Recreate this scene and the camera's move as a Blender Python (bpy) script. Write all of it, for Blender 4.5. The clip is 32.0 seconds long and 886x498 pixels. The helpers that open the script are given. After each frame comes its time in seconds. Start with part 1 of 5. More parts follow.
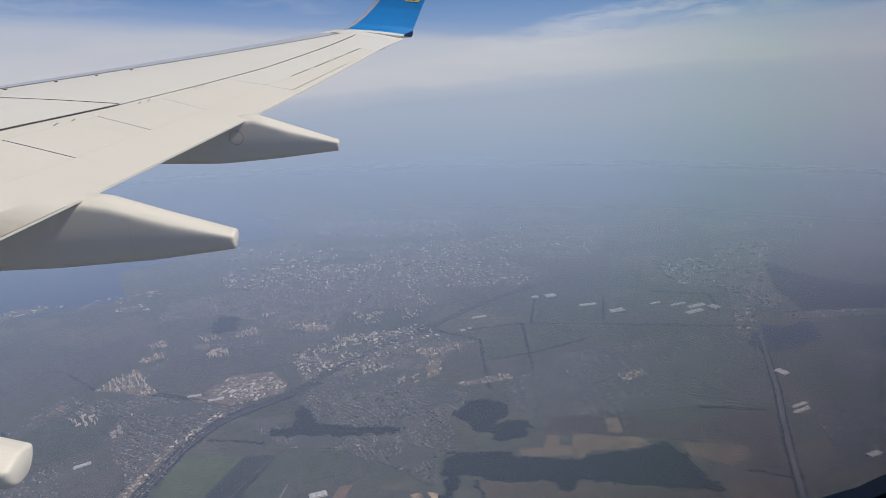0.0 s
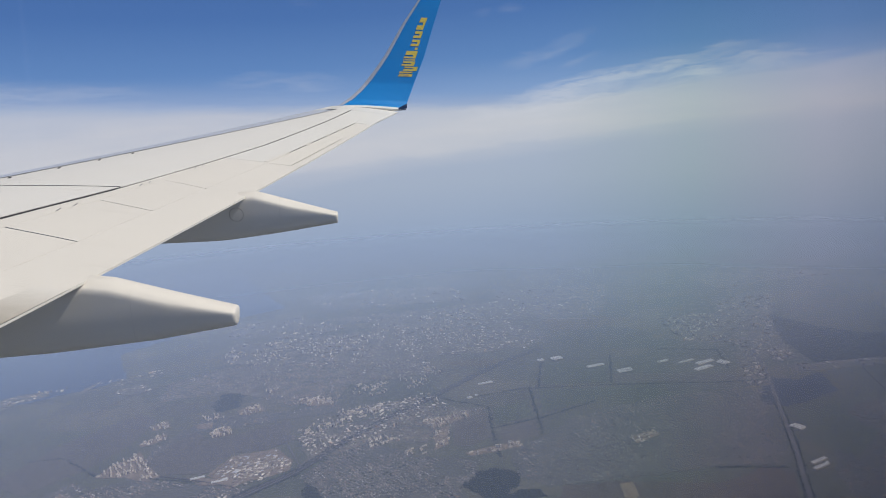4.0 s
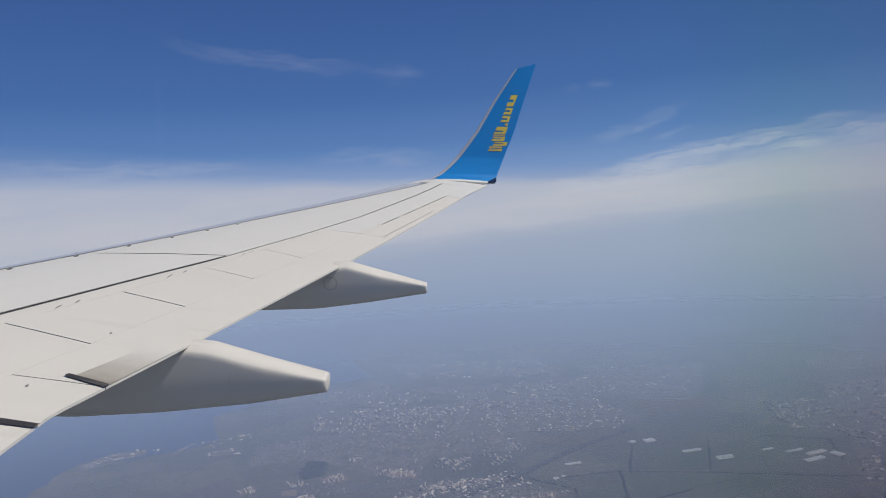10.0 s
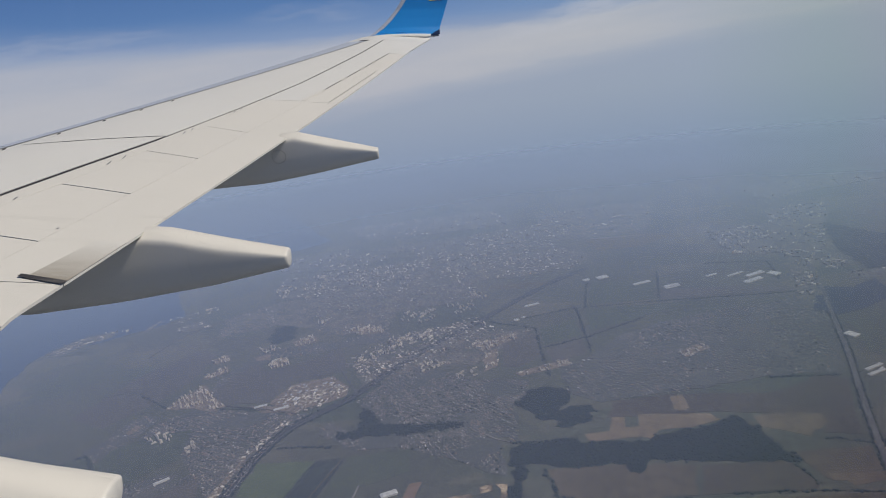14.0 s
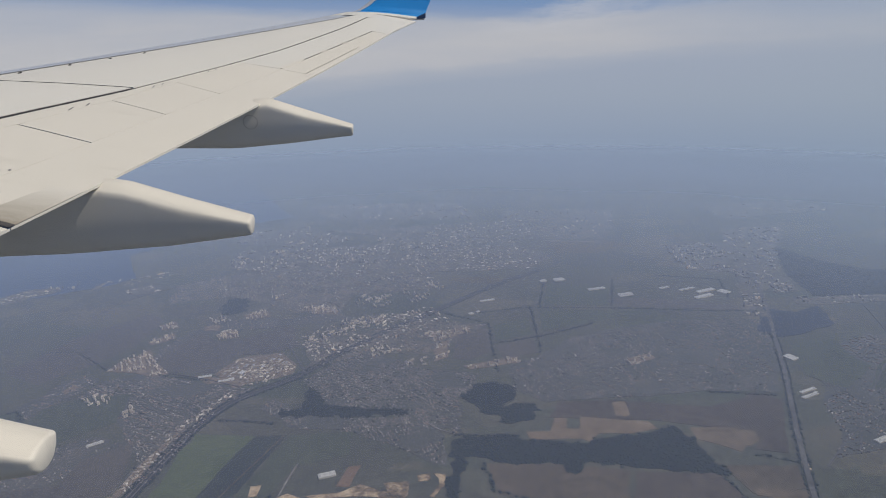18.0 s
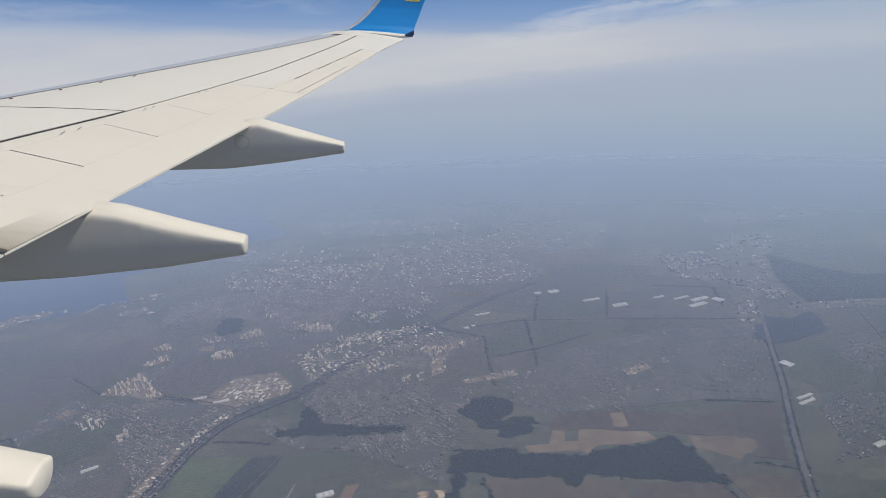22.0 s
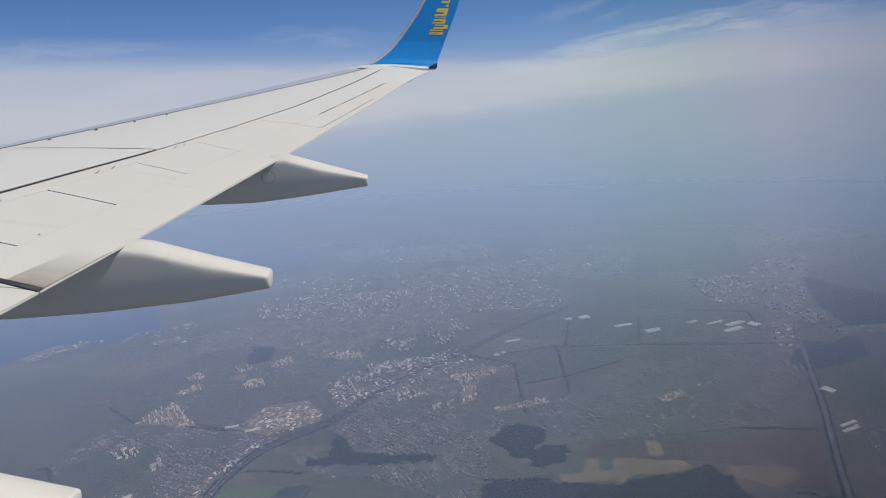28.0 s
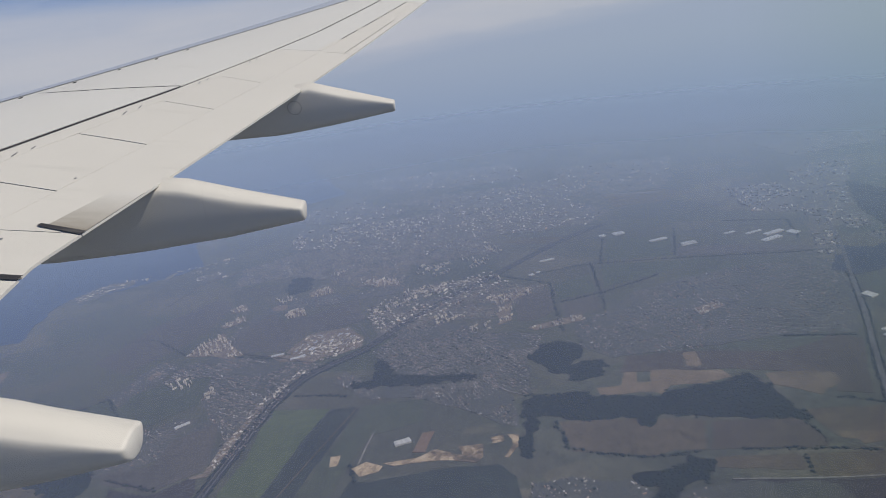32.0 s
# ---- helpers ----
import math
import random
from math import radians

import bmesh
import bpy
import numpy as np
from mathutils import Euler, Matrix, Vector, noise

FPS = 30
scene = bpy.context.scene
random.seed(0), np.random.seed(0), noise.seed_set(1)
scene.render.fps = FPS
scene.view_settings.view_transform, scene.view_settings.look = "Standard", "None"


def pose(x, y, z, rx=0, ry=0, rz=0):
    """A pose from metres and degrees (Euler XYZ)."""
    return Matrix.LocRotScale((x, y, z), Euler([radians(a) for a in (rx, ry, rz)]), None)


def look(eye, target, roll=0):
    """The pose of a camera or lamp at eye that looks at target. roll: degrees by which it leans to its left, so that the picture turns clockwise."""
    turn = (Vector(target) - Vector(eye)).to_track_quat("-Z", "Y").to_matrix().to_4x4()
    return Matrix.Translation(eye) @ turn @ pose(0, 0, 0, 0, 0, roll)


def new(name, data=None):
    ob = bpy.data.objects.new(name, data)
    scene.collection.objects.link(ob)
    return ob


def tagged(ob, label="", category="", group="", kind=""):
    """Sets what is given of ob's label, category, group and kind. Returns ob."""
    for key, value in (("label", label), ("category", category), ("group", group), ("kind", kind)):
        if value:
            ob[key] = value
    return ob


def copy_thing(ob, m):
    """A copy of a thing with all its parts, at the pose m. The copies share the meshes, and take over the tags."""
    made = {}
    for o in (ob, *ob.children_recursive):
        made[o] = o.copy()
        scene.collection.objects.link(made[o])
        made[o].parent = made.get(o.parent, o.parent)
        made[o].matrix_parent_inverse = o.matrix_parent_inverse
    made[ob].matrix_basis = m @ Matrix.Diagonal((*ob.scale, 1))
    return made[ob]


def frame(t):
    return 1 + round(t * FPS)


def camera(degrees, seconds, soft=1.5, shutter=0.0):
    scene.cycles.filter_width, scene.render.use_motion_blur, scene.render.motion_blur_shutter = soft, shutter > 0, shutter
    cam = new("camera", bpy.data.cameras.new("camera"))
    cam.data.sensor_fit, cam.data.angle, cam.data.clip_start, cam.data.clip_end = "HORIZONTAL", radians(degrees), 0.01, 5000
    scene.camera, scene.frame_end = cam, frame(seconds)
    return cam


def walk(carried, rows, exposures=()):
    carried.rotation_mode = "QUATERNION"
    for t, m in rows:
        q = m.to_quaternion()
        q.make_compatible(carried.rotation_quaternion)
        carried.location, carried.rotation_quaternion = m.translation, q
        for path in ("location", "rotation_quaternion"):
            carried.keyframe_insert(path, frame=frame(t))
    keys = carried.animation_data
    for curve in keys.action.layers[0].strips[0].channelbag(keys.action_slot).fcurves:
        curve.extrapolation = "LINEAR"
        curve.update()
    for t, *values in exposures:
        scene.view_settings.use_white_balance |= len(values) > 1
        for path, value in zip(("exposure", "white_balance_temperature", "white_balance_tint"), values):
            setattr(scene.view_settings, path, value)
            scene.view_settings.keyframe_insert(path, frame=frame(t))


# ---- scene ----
from mathutils.geometry import tessellate_polygon

ROWS = [
    (0, 1.686, -9.882, 1.147, 74.82, 1.52, -96.07),
    (0.5, 1.679, -9.883, 1.158, 74.63, 1.58, -95.80),
    (1, 1.674, -9.880, 1.156, 73.95, 1.27, -96.02),
    (1.5, 1.672, -9.875, 1.158, 73.65, 1.44, -95.99),
    (2, 1.674, -9.881, 1.168, 74.25, 1.45, -95.73),
    (2.5, 1.673, -9.881, 1.165, 74.95, 2.22, -95.44),
    (3, 1.675, -9.890, 1.165, 76.72, 2.92, -95.43),
    (3.5, 1.685, -9.896, 1.163, 78.56, 4.00, -96.12),
    (4, 1.675, -9.891, 1.157, 80.44, 3.98, -96.49),
    (4.5, 1.686, -9.892, 1.161, 81.50, 4.39, -96.47),
    (6.5, 1.678, -9.886, 1.166, 80.83, 5.63, -96.40),
    (7, 1.668, -9.882, 1.168, 81.21, 4.92, -96.09),
    (7.5, 1.664, -9.882, 1.161, 81.49, 4.52, -95.70),
    (8, 1.658, -9.886, 1.159, 82.27, 4.73, -95.22),
    (8.5, 1.640, -9.880, 1.158, 82.60, 4.95, -94.48),
    (9, 1.620, -9.871, 1.154, 85.28, 3.61, -92.34),
    (9.5, 1.617, -9.865, 1.159, 86.53, 4.56, -90.84),
    (10, 1.642, -9.875, 1.166, 87.02, 3.78, -89.02),
    (10.5, 1.677, -9.900, 1.164, 83.49, 5.78, -89.64),
    (11, 1.677, -9.896, 1.173, 78.87, 8.09, -91.84),
    (11.5, 1.670, -9.886, 1.189, 75.09, 7.80, -92.65),
    (12, 1.677, -9.892, 1.196, 74.04, 7.28, -92.33),
    (12.5, 1.683, -9.895, 1.203, 74.34, 7.26, -93.26),
    (13, 1.672, -9.890, 1.212, 74.51, 8.33, -93.83),
    (13.5, 1.667, -9.879, 1.221, 74.46, 8.17, -93.93),
    (14, 1.673, -9.867, 1.219, 74.48, 7.79, -93.69),
    (14.5, 1.685, -9.847, 1.213, 74.38, 7.68, -93.60),
    (16.5, 1.739, -9.814, 1.177, 76.54, 6.02, -91.90),
    (17, 1.779, -9.829, 1.188, 82.08, 2.44, -93.44),
    (17.5, 1.737, -9.810, 1.180, 76.66, 1.97, -94.45),
    (18, 1.731, -9.823, 1.171, 73.42, 1.42, -95.27),
    (18.5, 1.710, -9.821, 1.170, 70.19, 2.78, -96.27),
    (19, 1.734, -9.820, 1.162, 70.30, 2.87, -96.43),
    (19.5, 1.724, -9.817, 1.170, 71.58, 3.06, -96.39),
    (20, 1.723, -9.828, 1.174, 74.38, 2.66, -96.36),
    (20.5, 1.706, -9.829, 1.177, 74.32, 2.67, -96.50),
    (21, 1.716, -9.828, 1.175, 74.35, 2.74, -96.52),
    (21.5, 1.705, -9.826, 1.179, 74.23, 2.64, -96.38),
    (22, 1.704, -9.823, 1.181, 74.64, 2.59, -96.17),
    (22.5, 1.709, -9.817, 1.181, 74.41, 2.25, -95.99),
    (23, 1.717, -9.811, 1.181, 74.74, 1.24, -95.41),
    (23.5, 1.722, -9.818, 1.178, 75.13, 1.53, -94.73),
    (24, 1.711, -9.826, 1.180, 75.72, 2.04, -94.18),
    (24.5, 1.693, -9.828, 1.183, 75.67, 2.76, -95.14),
    (26.5, 1.666, -9.861, 1.234, 73.99, 3.09, -96.16),
    (27, 1.640, -9.872, 1.240, 75.68, 3.42, -95.07),
    (27.5, 1.645, -9.885, 1.236, 77.02, 3.07, -94.11),
    (28, 1.641, -9.892, 1.236, 77.03, 3.88, -93.97),
    (28.5, 1.636, -9.882, 1.240, 77.44, 3.84, -94.11),
    (29, 1.619, -9.860, 1.247, 78.53, 4.30, -94.03),
    (29.5, 1.574, -9.873, 1.258, 81.40, 5.39, -90.81),
    (30, 1.620, -9.876, 1.244, 80.73, 5.21, -87.11),
    (30.5, 1.665, -9.866, 1.236, 79.21, 7.78, -88.93),
    (31, 1.650, -9.869, 1.238, 76.73, 5.04, -88.78),
    (31.5, 1.689, -9.872, 1.222, 71.78, 6.99, -89.12),
    (32, 1.694, -9.870, 1.221, 70.75, 7.44, -92.18),
]
cam = camera(66.7, 32.0, soft=0.75)
walk(cam, [(t, pose(x, y, z, a, b, c)) for t, x, y, z, a, b, c in ROWS], exposures=[(0, 0.06, 6800, 8), (3, 0.08, 6800, 8), (4, 0.12, 6700, 8), (8, 0.12, 6600, 8), (9, 0.1, 6600, 8), (10, -0.06, 6500, 9), (14, -0.15, 6750, 8), (18, -0.13, 6950, 7), (19, 0.1, 7000, 6), (21, 0.14, 6950, 6), (24, 0.13, 6750, 7), (27, 0.13, 6500, 8), (28, 0.03, 6500, 8), (31, -0.06, 6500, 8), (32, -0.10, 6600, 8)])

# ---- world, sun ----
SUN = Vector((-0.13, -0.60, 0.79)).normalized()
sun = new("sun", bpy.data.lights.new("sun", "SUN"))
sun.data.energy, sun.data.angle, sun.data.color = 3.55, radians(0.5), (1.0, 0.955, 0.88)
sun.matrix_world = look(SUN * 50, (0, 0, 0))

GROUND = -700.0      # height of the land below the aircraft


# ---- materials ----
def lin(r, g, b):
    return tuple(((c / 255 + 0.055) / 1.055) ** 2.4 if c > 10 else c / 3294 for c in (r, g, b)) + (1.0,)


class Nodes:
    """A short hand for building node materials."""

    def __init__(self, name, owner=None):
        self.mat = owner or bpy.data.materials.new(name)
        self.mat.use_nodes = True
        self.tree = self.mat.node_tree
        if owner:
            return
        self.bsdf = self.tree.nodes["Principled BSDF"]
        self.out = self.tree.nodes["Material Output"]

    def add(self, kind, **values):
        node = self.tree.nodes.new(kind)
        for key, value in values.items():
            if key in ("operation", "blend_type", "data_type", "feature", "noise_dimensions", "interpolation_type", "distance"):
                setattr(node, key, value)
            else:
                self.put(node.inputs[key.replace("_", " ")], value)
        return node

    def put(self, socket, value):
        if isinstance(value, bpy.types.NodeSocket):
            self.tree.links.new(value, socket)
        else:
            socket.default_value = value

    def math(self, op, a, b=0.0, c=0.0, clamp=False):
        node = self.tree.nodes.new("ShaderNodeMath")
        node.operation, node.use_clamp = op, clamp
        for k, v in enumerate((a, b, c)):
            self.put(node.inputs[k], v)
        return node.outputs[0]

    def noise(self, where, scale, detail=4.0, rough=0.55):
        return self.add("ShaderNodeTexNoise", Vector=where, Scale=scale, Detail=detail, Roughness=rough).outputs[0]

    def ramp(self, fac, stops):
        node = self.tree.nodes.new("ShaderNodeValToRGB")
        el = node.color_ramp.elements
        while len(el) < len(stops):
            el.new(0.5)
        for e, (p, c) in zip(el, stops):
            e.position, e.color = p, c if len(c) == 4 else (*c, 1)
        self.put(node.inputs[0], fac)
        return node.outputs[0]

    def mix(self, fac, a, b, blend="MIX"):
        node = self.tree.nodes.new("ShaderNodeMix")
        node.data_type, node.blend_type = "RGBA", blend
        self.put(node.inputs[0], fac), self.put(node.inputs[6], a), self.put(node.inputs[7], b)
        return node.outputs[2]

    def where(self, kind="Object", scale=(1, 1, 1), turn=0.0):
        co = self.tree.nodes.new("ShaderNodeTexCoord").outputs[kind]
        if scale == (1, 1, 1) and not turn:
            return co
        m = self.tree.nodes.new("ShaderNodeMapping")
        m.inputs["Scale"].default_value, m.inputs["Rotation"].default_value = scale, (0, 0, turn)
        self.put(m.inputs["Vector"], co)
        return m.outputs[0]

    def world_place(self):
        return self.tree.nodes.new("ShaderNodeNewGeometry").outputs["Position"]

    def rand(self, island=False):
        if island:
            return self.tree.nodes.new("ShaderNodeNewGeometry").outputs["Random Per Island"]
        return self.tree.nodes.new("ShaderNodeObjectInfo").outputs["Random"]

    def bump(self, height, strength=0.2, distance=0.01):
        node = self.add("ShaderNodeBump", Strength=strength, Height=height)
        node.inputs["Distance"].default_value = distance
        self.put(self.bsdf.inputs["Normal"], node.outputs[0])

    def done(self, color=None, rough=0.6, metal=0.0, spec=None, coat=None):
        if color is not None:
            self.put(self.bsdf.inputs["Base Color"], color)
        self.put(self.bsdf.inputs["Roughness"], rough)
        self.put(self.bsdf.inputs["Metallic"], metal)
        if spec is not None:
            self.put(self.bsdf.inputs["Specular IOR Level"], spec)
        if coat is not None:
            self.put(self.bsdf.inputs["Coat Weight"], coat)
        return self.mat


def paint(name, a, b, rough=0.42, streak=(0.5, 3.0, 3.0), dirt=(0.42, 0.39, 0.34), amount=0.25):
    """Weathered aircraft paint: cloudy tone, dirt streaks drawn aft, small specks."""
    n = Nodes(name)
    tone = n.mix(n.noise(n.where(), 1.3, 5), a, b)
    lines = n.noise(n.where("Object", (9.0, 0.7, 2.0)), 1.6, 6, 0.6)
    lines = n.ramp(lines, [(0.52, (0, 0, 0)), (0.78, (1, 1, 1))])
    tone = n.mix(n.math("MULTIPLY", lines, amount), tone, (*dirt, 1))
    specks = n.ramp(n.noise(n.where(), 38, 2), [(0.70, (0, 0, 0)), (0.80, (1, 1, 1))])
    tone = n.mix(n.math("MULTIPLY", specks, amount * 0.5), tone, (*dirt, 1))
    n.bump(n.noise(n.where(), 60, 3), 0.03, 0.002)
    return n.done(tone, n.math("MULTIPLY_ADD", lines, 0.15, rough))


M_WING = paint("wing_paint", (0.74, 0.71, 0.645, 1), (0.69, 0.665, 0.605, 1), 0.48, amount=0.16)
M_WING2 = paint("control_surface_paint", (0.74, 0.695, 0.61, 1), (0.68, 0.64, 0.565, 1), 0.5, amount=0.26)
M_SLAT = paint("slat_metal_paint", (0.54, 0.565, 0.61, 1), (0.48, 0.505, 0.55, 1), 0.4, amount=0.2)
M_FAIR = paint("fairing_paint", (0.75, 0.70, 0.61, 1), (0.69, 0.645, 0.565, 1), 0.5, amount=0.35)
M_BLUE = paint("winglet_blue_paint", (0.020, 0.265, 0.66, 1), (0.018, 0.235, 0.60, 1), 0.3, dirt=(0.05, 0.2, 0.4), amount=0.2)
M_YELLOW = paint("marking_yellow_paint", (0.80, 0.60, 0.10, 1), (0.74, 0.55, 0.10, 1), 0.4, amount=0.1)
M_GAP = paint("dark_gap_rubber", (0.030, 0.028, 0.032, 1), (0.045, 0.042, 0.045, 1), 0.8, amount=0.2)
M_BROWN = paint("flap_end_bare_primer", (0.26, 0.22, 0.17, 1), (0.33, 0.29, 0.23, 1), 0.6, amount=0.5)
n = Nodes("worn_flap_paint")
sep = n.tree.nodes.new("ShaderNodeSeparateXYZ")
n.put(sep.inputs[0], n.where())
wear = n.math("SUBTRACT", 1.0, n.math("MULTIPLY", n.math("SUBTRACT", sep.outputs[0], 6.15), 1.5), 0, True)
wear = n.math("MULTIPLY", wear, n.math("MULTIPLY_ADD", n.noise(n.where("Object", (3, 1, 1)), 6, 4), 0.7, 0.55), 0, True)
M_WORN = n.done(n.mix(wear, (0.70, 0.665, 0.595, 1), (0.30, 0.26, 0.20, 1)), 0.55)
M_SEAM = paint("fairing_joint", (0.50, 0.47, 0.41, 1), (0.44, 0.41, 0.36, 1), 0.6, amount=0.2)
M_NAVY = paint("housing_navy_paint", (0.012, 0.035, 0.10, 1), (0.02, 0.05, 0.13, 1), 0.4, amount=0.1)
M_STRIP = paint("edge_strip_metal", (0.50, 0.53, 0.60, 1), (0.43, 0.46, 0.53, 1), 0.4, amount=0.2)
M_FIT = paint("hinge_fitting_grey", (0.19, 0.185, 0.185, 1), (0.24, 0.235, 0.235, 1), 0.7, amount=0.2)
M_TRIM = paint("cabin_plastic", (0.55, 0.54, 0.52, 1), (0.5, 0.49, 0.47, 1), 0.6, amount=0.05)
M_SEAL = paint("window_seal_rubber", (0.012, 0.012, 0.014, 1), (0.02, 0.02, 0.02, 1), 0.7, amount=0.05)
M_METAL = paint("bare_metal", (0.42, 0.43, 0.45, 1), (0.36, 0.37, 0.4, 1), 0.35, amount=0.2)


def land(name, stops, scale, rough=0.95, fine=0.05, cells=0.0):
    """Open land: broad tone, fine mottling, and plots where cells is set."""
    n = Nodes(name)
    at = n.world_place()
    tone = n.ramp(n.noise(at, scale, 6, 0.6), stops)
    if cells:
        v = n.add("ShaderNodeTexVoronoi", Vector=n.where("Object", (1.0, 0.55, 1.0), 0.3), Scale=cells)
        v.distance = "MANHATTAN"
        plots = n.tree.nodes.new("ShaderNodeSeparateColor")
        n.put(plots.inputs[0], v.outputs["Color"])
        tone = n.mix(0.75, tone, n.ramp(plots.outputs[0], [(0.0, (0.76, 0.78, 0.76)), (0.35, (0.92, 0.93, 0.88)), (0.6, (0.72, 0.82, 0.70)), (0.8, (1.12, 1.06, 0.97)), (1.0, (1.38, 1.26, 1.1))]), "MULTIPLY")
    speck = n.noise(at, fine, 4, 0.7)
    tone = n.mix(0.7, tone, n.ramp(speck, [(0.3, (0.55, 0.55, 0.55)), (0.7, (1.35, 1.35, 1.35))]), "MULTIPLY")
    grain = n.ramp(n.noise(at, fine * 5.0, 3, 0.65), [(0.32, (0.55, 0.56, 0.58)), (0.55, (1.0, 1.0, 1.0)), (0.72, (1.5, 1.46, 1.4))])
    tone = n.mix(0.75, tone, grain, "MULTIPLY")
    return n.done(tone, rough, spec=0.1)


M_LAND = land("open_country", [(0.25, (0.086, 0.090, 0.074)), (0.45, (0.108, 0.112, 0.090)), (0.62, (0.126, 0.122, 0.098)), (0.8, (0.150, 0.136, 0.108))], 0.004, cells=0.009)
M_TAN = land("stubble_field", [(0.3, (0.185, 0.142, 0.096)), (0.7, (0.25, 0.19, 0.128))], 0.012)
M_BROWNF = land("ploughed_field", [(0.3, (0.105, 0.088, 0.064)), (0.7, (0.15, 0.122, 0.088))], 0.01)
M_OCHRE = land("dry_ochre_field", [(0.3, (0.10, 0.088, 0.058)), (0.7, (0.15, 0.125, 0.08))], 0.012)
M_GREENF = land("green_crop_field", [(0.3, (0.092, 0.116, 0.062)), (0.7, (0.122, 0.146, 0.078))], 0.01)
M_DARKF = land("dark_meadow", [(0.3, (0.040, 0.052, 0.048)), (0.7, (0.058, 0.070, 0.060))], 0.01)
M_BARE = land("bare_dark_soil", [(0.3, (0.052, 0.050, 0.050)), (0.7, (0.080, 0.074, 0.070))], 0.006)
M_FLOOR = land("wood_undergrowth", [(0.3, (0.016, 0.022, 0.024)), (0.7, (0.030, 0.040, 0.034))], 0.02, fine=0.3)
M_MEADOW = land("dull_green_meadow", [(0.3, (0.074, 0.088, 0.062)), (0.7, (0.102, 0.112, 0.080))], 0.01)
M_BROWNF2 = land("dull_brown_soil", [(0.3, (0.085, 0.074, 0.060)), (0.7, (0.118, 0.098, 0.078))], 0.008)
M_TAN2 = land("grey_tan_stubble", [(0.3, (0.15, 0.118, 0.082)), (0.7, (0.21, 0.165, 0.115))], 0.012)
M_BARE2 = land("grey_brown_soil", [(0.3, (0.098, 0.092, 0.082)), (0.7, (0.130, 0.118, 0.102))], 0.006)
M_BRICKY = land("reddish_earth", [(0.3, (0.19, 0.130, 0.092)), (0.7, (0.24, 0.168, 0.118))], 0.03, fine=0.2)
M_SAND = land("quarry_sand", [(0.35, (0.07, 0.065, 0.05)), (0.46, (0.22, 0.165, 0.11)), (0.56, (0.48, 0.36, 0.23)), (0.7, (0.62, 0.49, 0.33))], 0.035, fine=0.2)
M_VERGE = land("dark_rail_verge", [(0.3, (0.036, 0.042, 0.046)), (0.7, (0.058, 0.064, 0.064))], 0.02)
M_ROAD = land("road_asphalt", [(0.3, (0.10, 0.10, 0.10)), (0.7, (0.17, 0.165, 0.16))], 0.03)
M_LANE = land("dusty_road", [(0.3, (0.20, 0.185, 0.165)), (0.7, (0.30, 0.28, 0.25))], 0.03)
M_PLOT = land("bare_building_ground", [(0.3, (0.14, 0.118, 0.095)), (0.7, (0.30, 0.24, 0.18))], 0.06, fine=0.25)
M_GARDEN = land("village_gardens", [(0.3, (0.086, 0.092, 0.084)), (0.5, (0.110, 0.112, 0.102)), (0.7, (0.146, 0.140, 0.124))], 0.015, fine=0.14)
M_TOWN = land("town_ground", [(0.3, (0.105, 0.102, 0.094)), (0.7, (0.20, 0.185, 0.162))], 0.02, fine=0.12, cells=0.10)

n = Nodes("tree_clumps")
M_TREE = n.done(n.mix(n.rand(True), (0.016, 0.027, 0.026, 1), (0.032, 0.045, 0.036, 1)), 0.9, spec=0.1)
n = Nodes("sea_water")
M_SEA = n.done(n.mix(n.noise(n.world_place(), 0.004, 5), (0.020, 0.048, 0.098, 1), (0.026, 0.056, 0.108, 1)), 0.35, spec=0.35)
n.bump(n.noise(n.world_place(), 0.4, 3), 0.15, 0.4)
n = Nodes("pond_water")
M_POND = n.done(n.mix(n.noise(n.world_place(), 0.01, 5), (0.020, 0.030, 0.045, 1), (0.034, 0.044, 0.058, 1)), 0.6, spec=0.1)
n = Nodes("house_walls_and_roofs")
M_HOUSE = n.done(n.ramp(n.rand(True), [(0.0, (0.09, 0.08, 0.07)), (0.3, (0.22, 0.195, 0.17)), (0.6, (0.38, 0.335, 0.28)), (0.78, (0.33, 0.21, 0.15)), (0.9, (0.44, 0.39, 0.33)), (1.0, (0.60, 0.55, 0.48))]), 0.8, spec=0.2)
n = Nodes("apartment_walls")
M_FLAT = n.done(n.mix(n.noise(n.where(), 0.8, 3), n.ramp(n.rand(), [(0.0, (0.66, 0.53, 0.38)), (0.5, (0.84, 0.69, 0.51)), (0.8, (0.88, 0.80, 0.68)), (1.0, (0.74, 0.54, 0.35))]), (0.70, 0.62, 0.52, 1)), 0.8, spec=0.2)
n = Nodes("block_walls")
M_BLOCK = n.done(n.ramp(n.rand(True), [(0.0, (0.13, 0.12, 0.11)), (0.4, (0.32, 0.28, 0.24)), (0.7, (0.52, 0.45, 0.36)), (0.92, (0.84, 0.75, 0.62)), (1.0, (0.56, 0.38, 0.26))]), 0.8, spec=0.2)
n = Nodes("flat_roofing")
M_ROOF = n.done(n.mix(n.rand(), (0.30, 0.26, 0.22, 1), (0.54, 0.47, 0.39, 1)), 0.85, spec=0.2)
n = Nodes("white_sheet_roof")
M_WHITE = n.done(n.mix(n.noise(n.where(), 0.6, 3), (0.62, 0.60, 0.56, 1), (0.46, 0.45, 0.43, 1)), 0.5)
n = Nodes("window_bands")
M_PANE = n.done(n.mix(n.rand(), (0.06, 0.07, 0.08, 1), (0.13, 0.14, 0.15, 1)), 0.3)


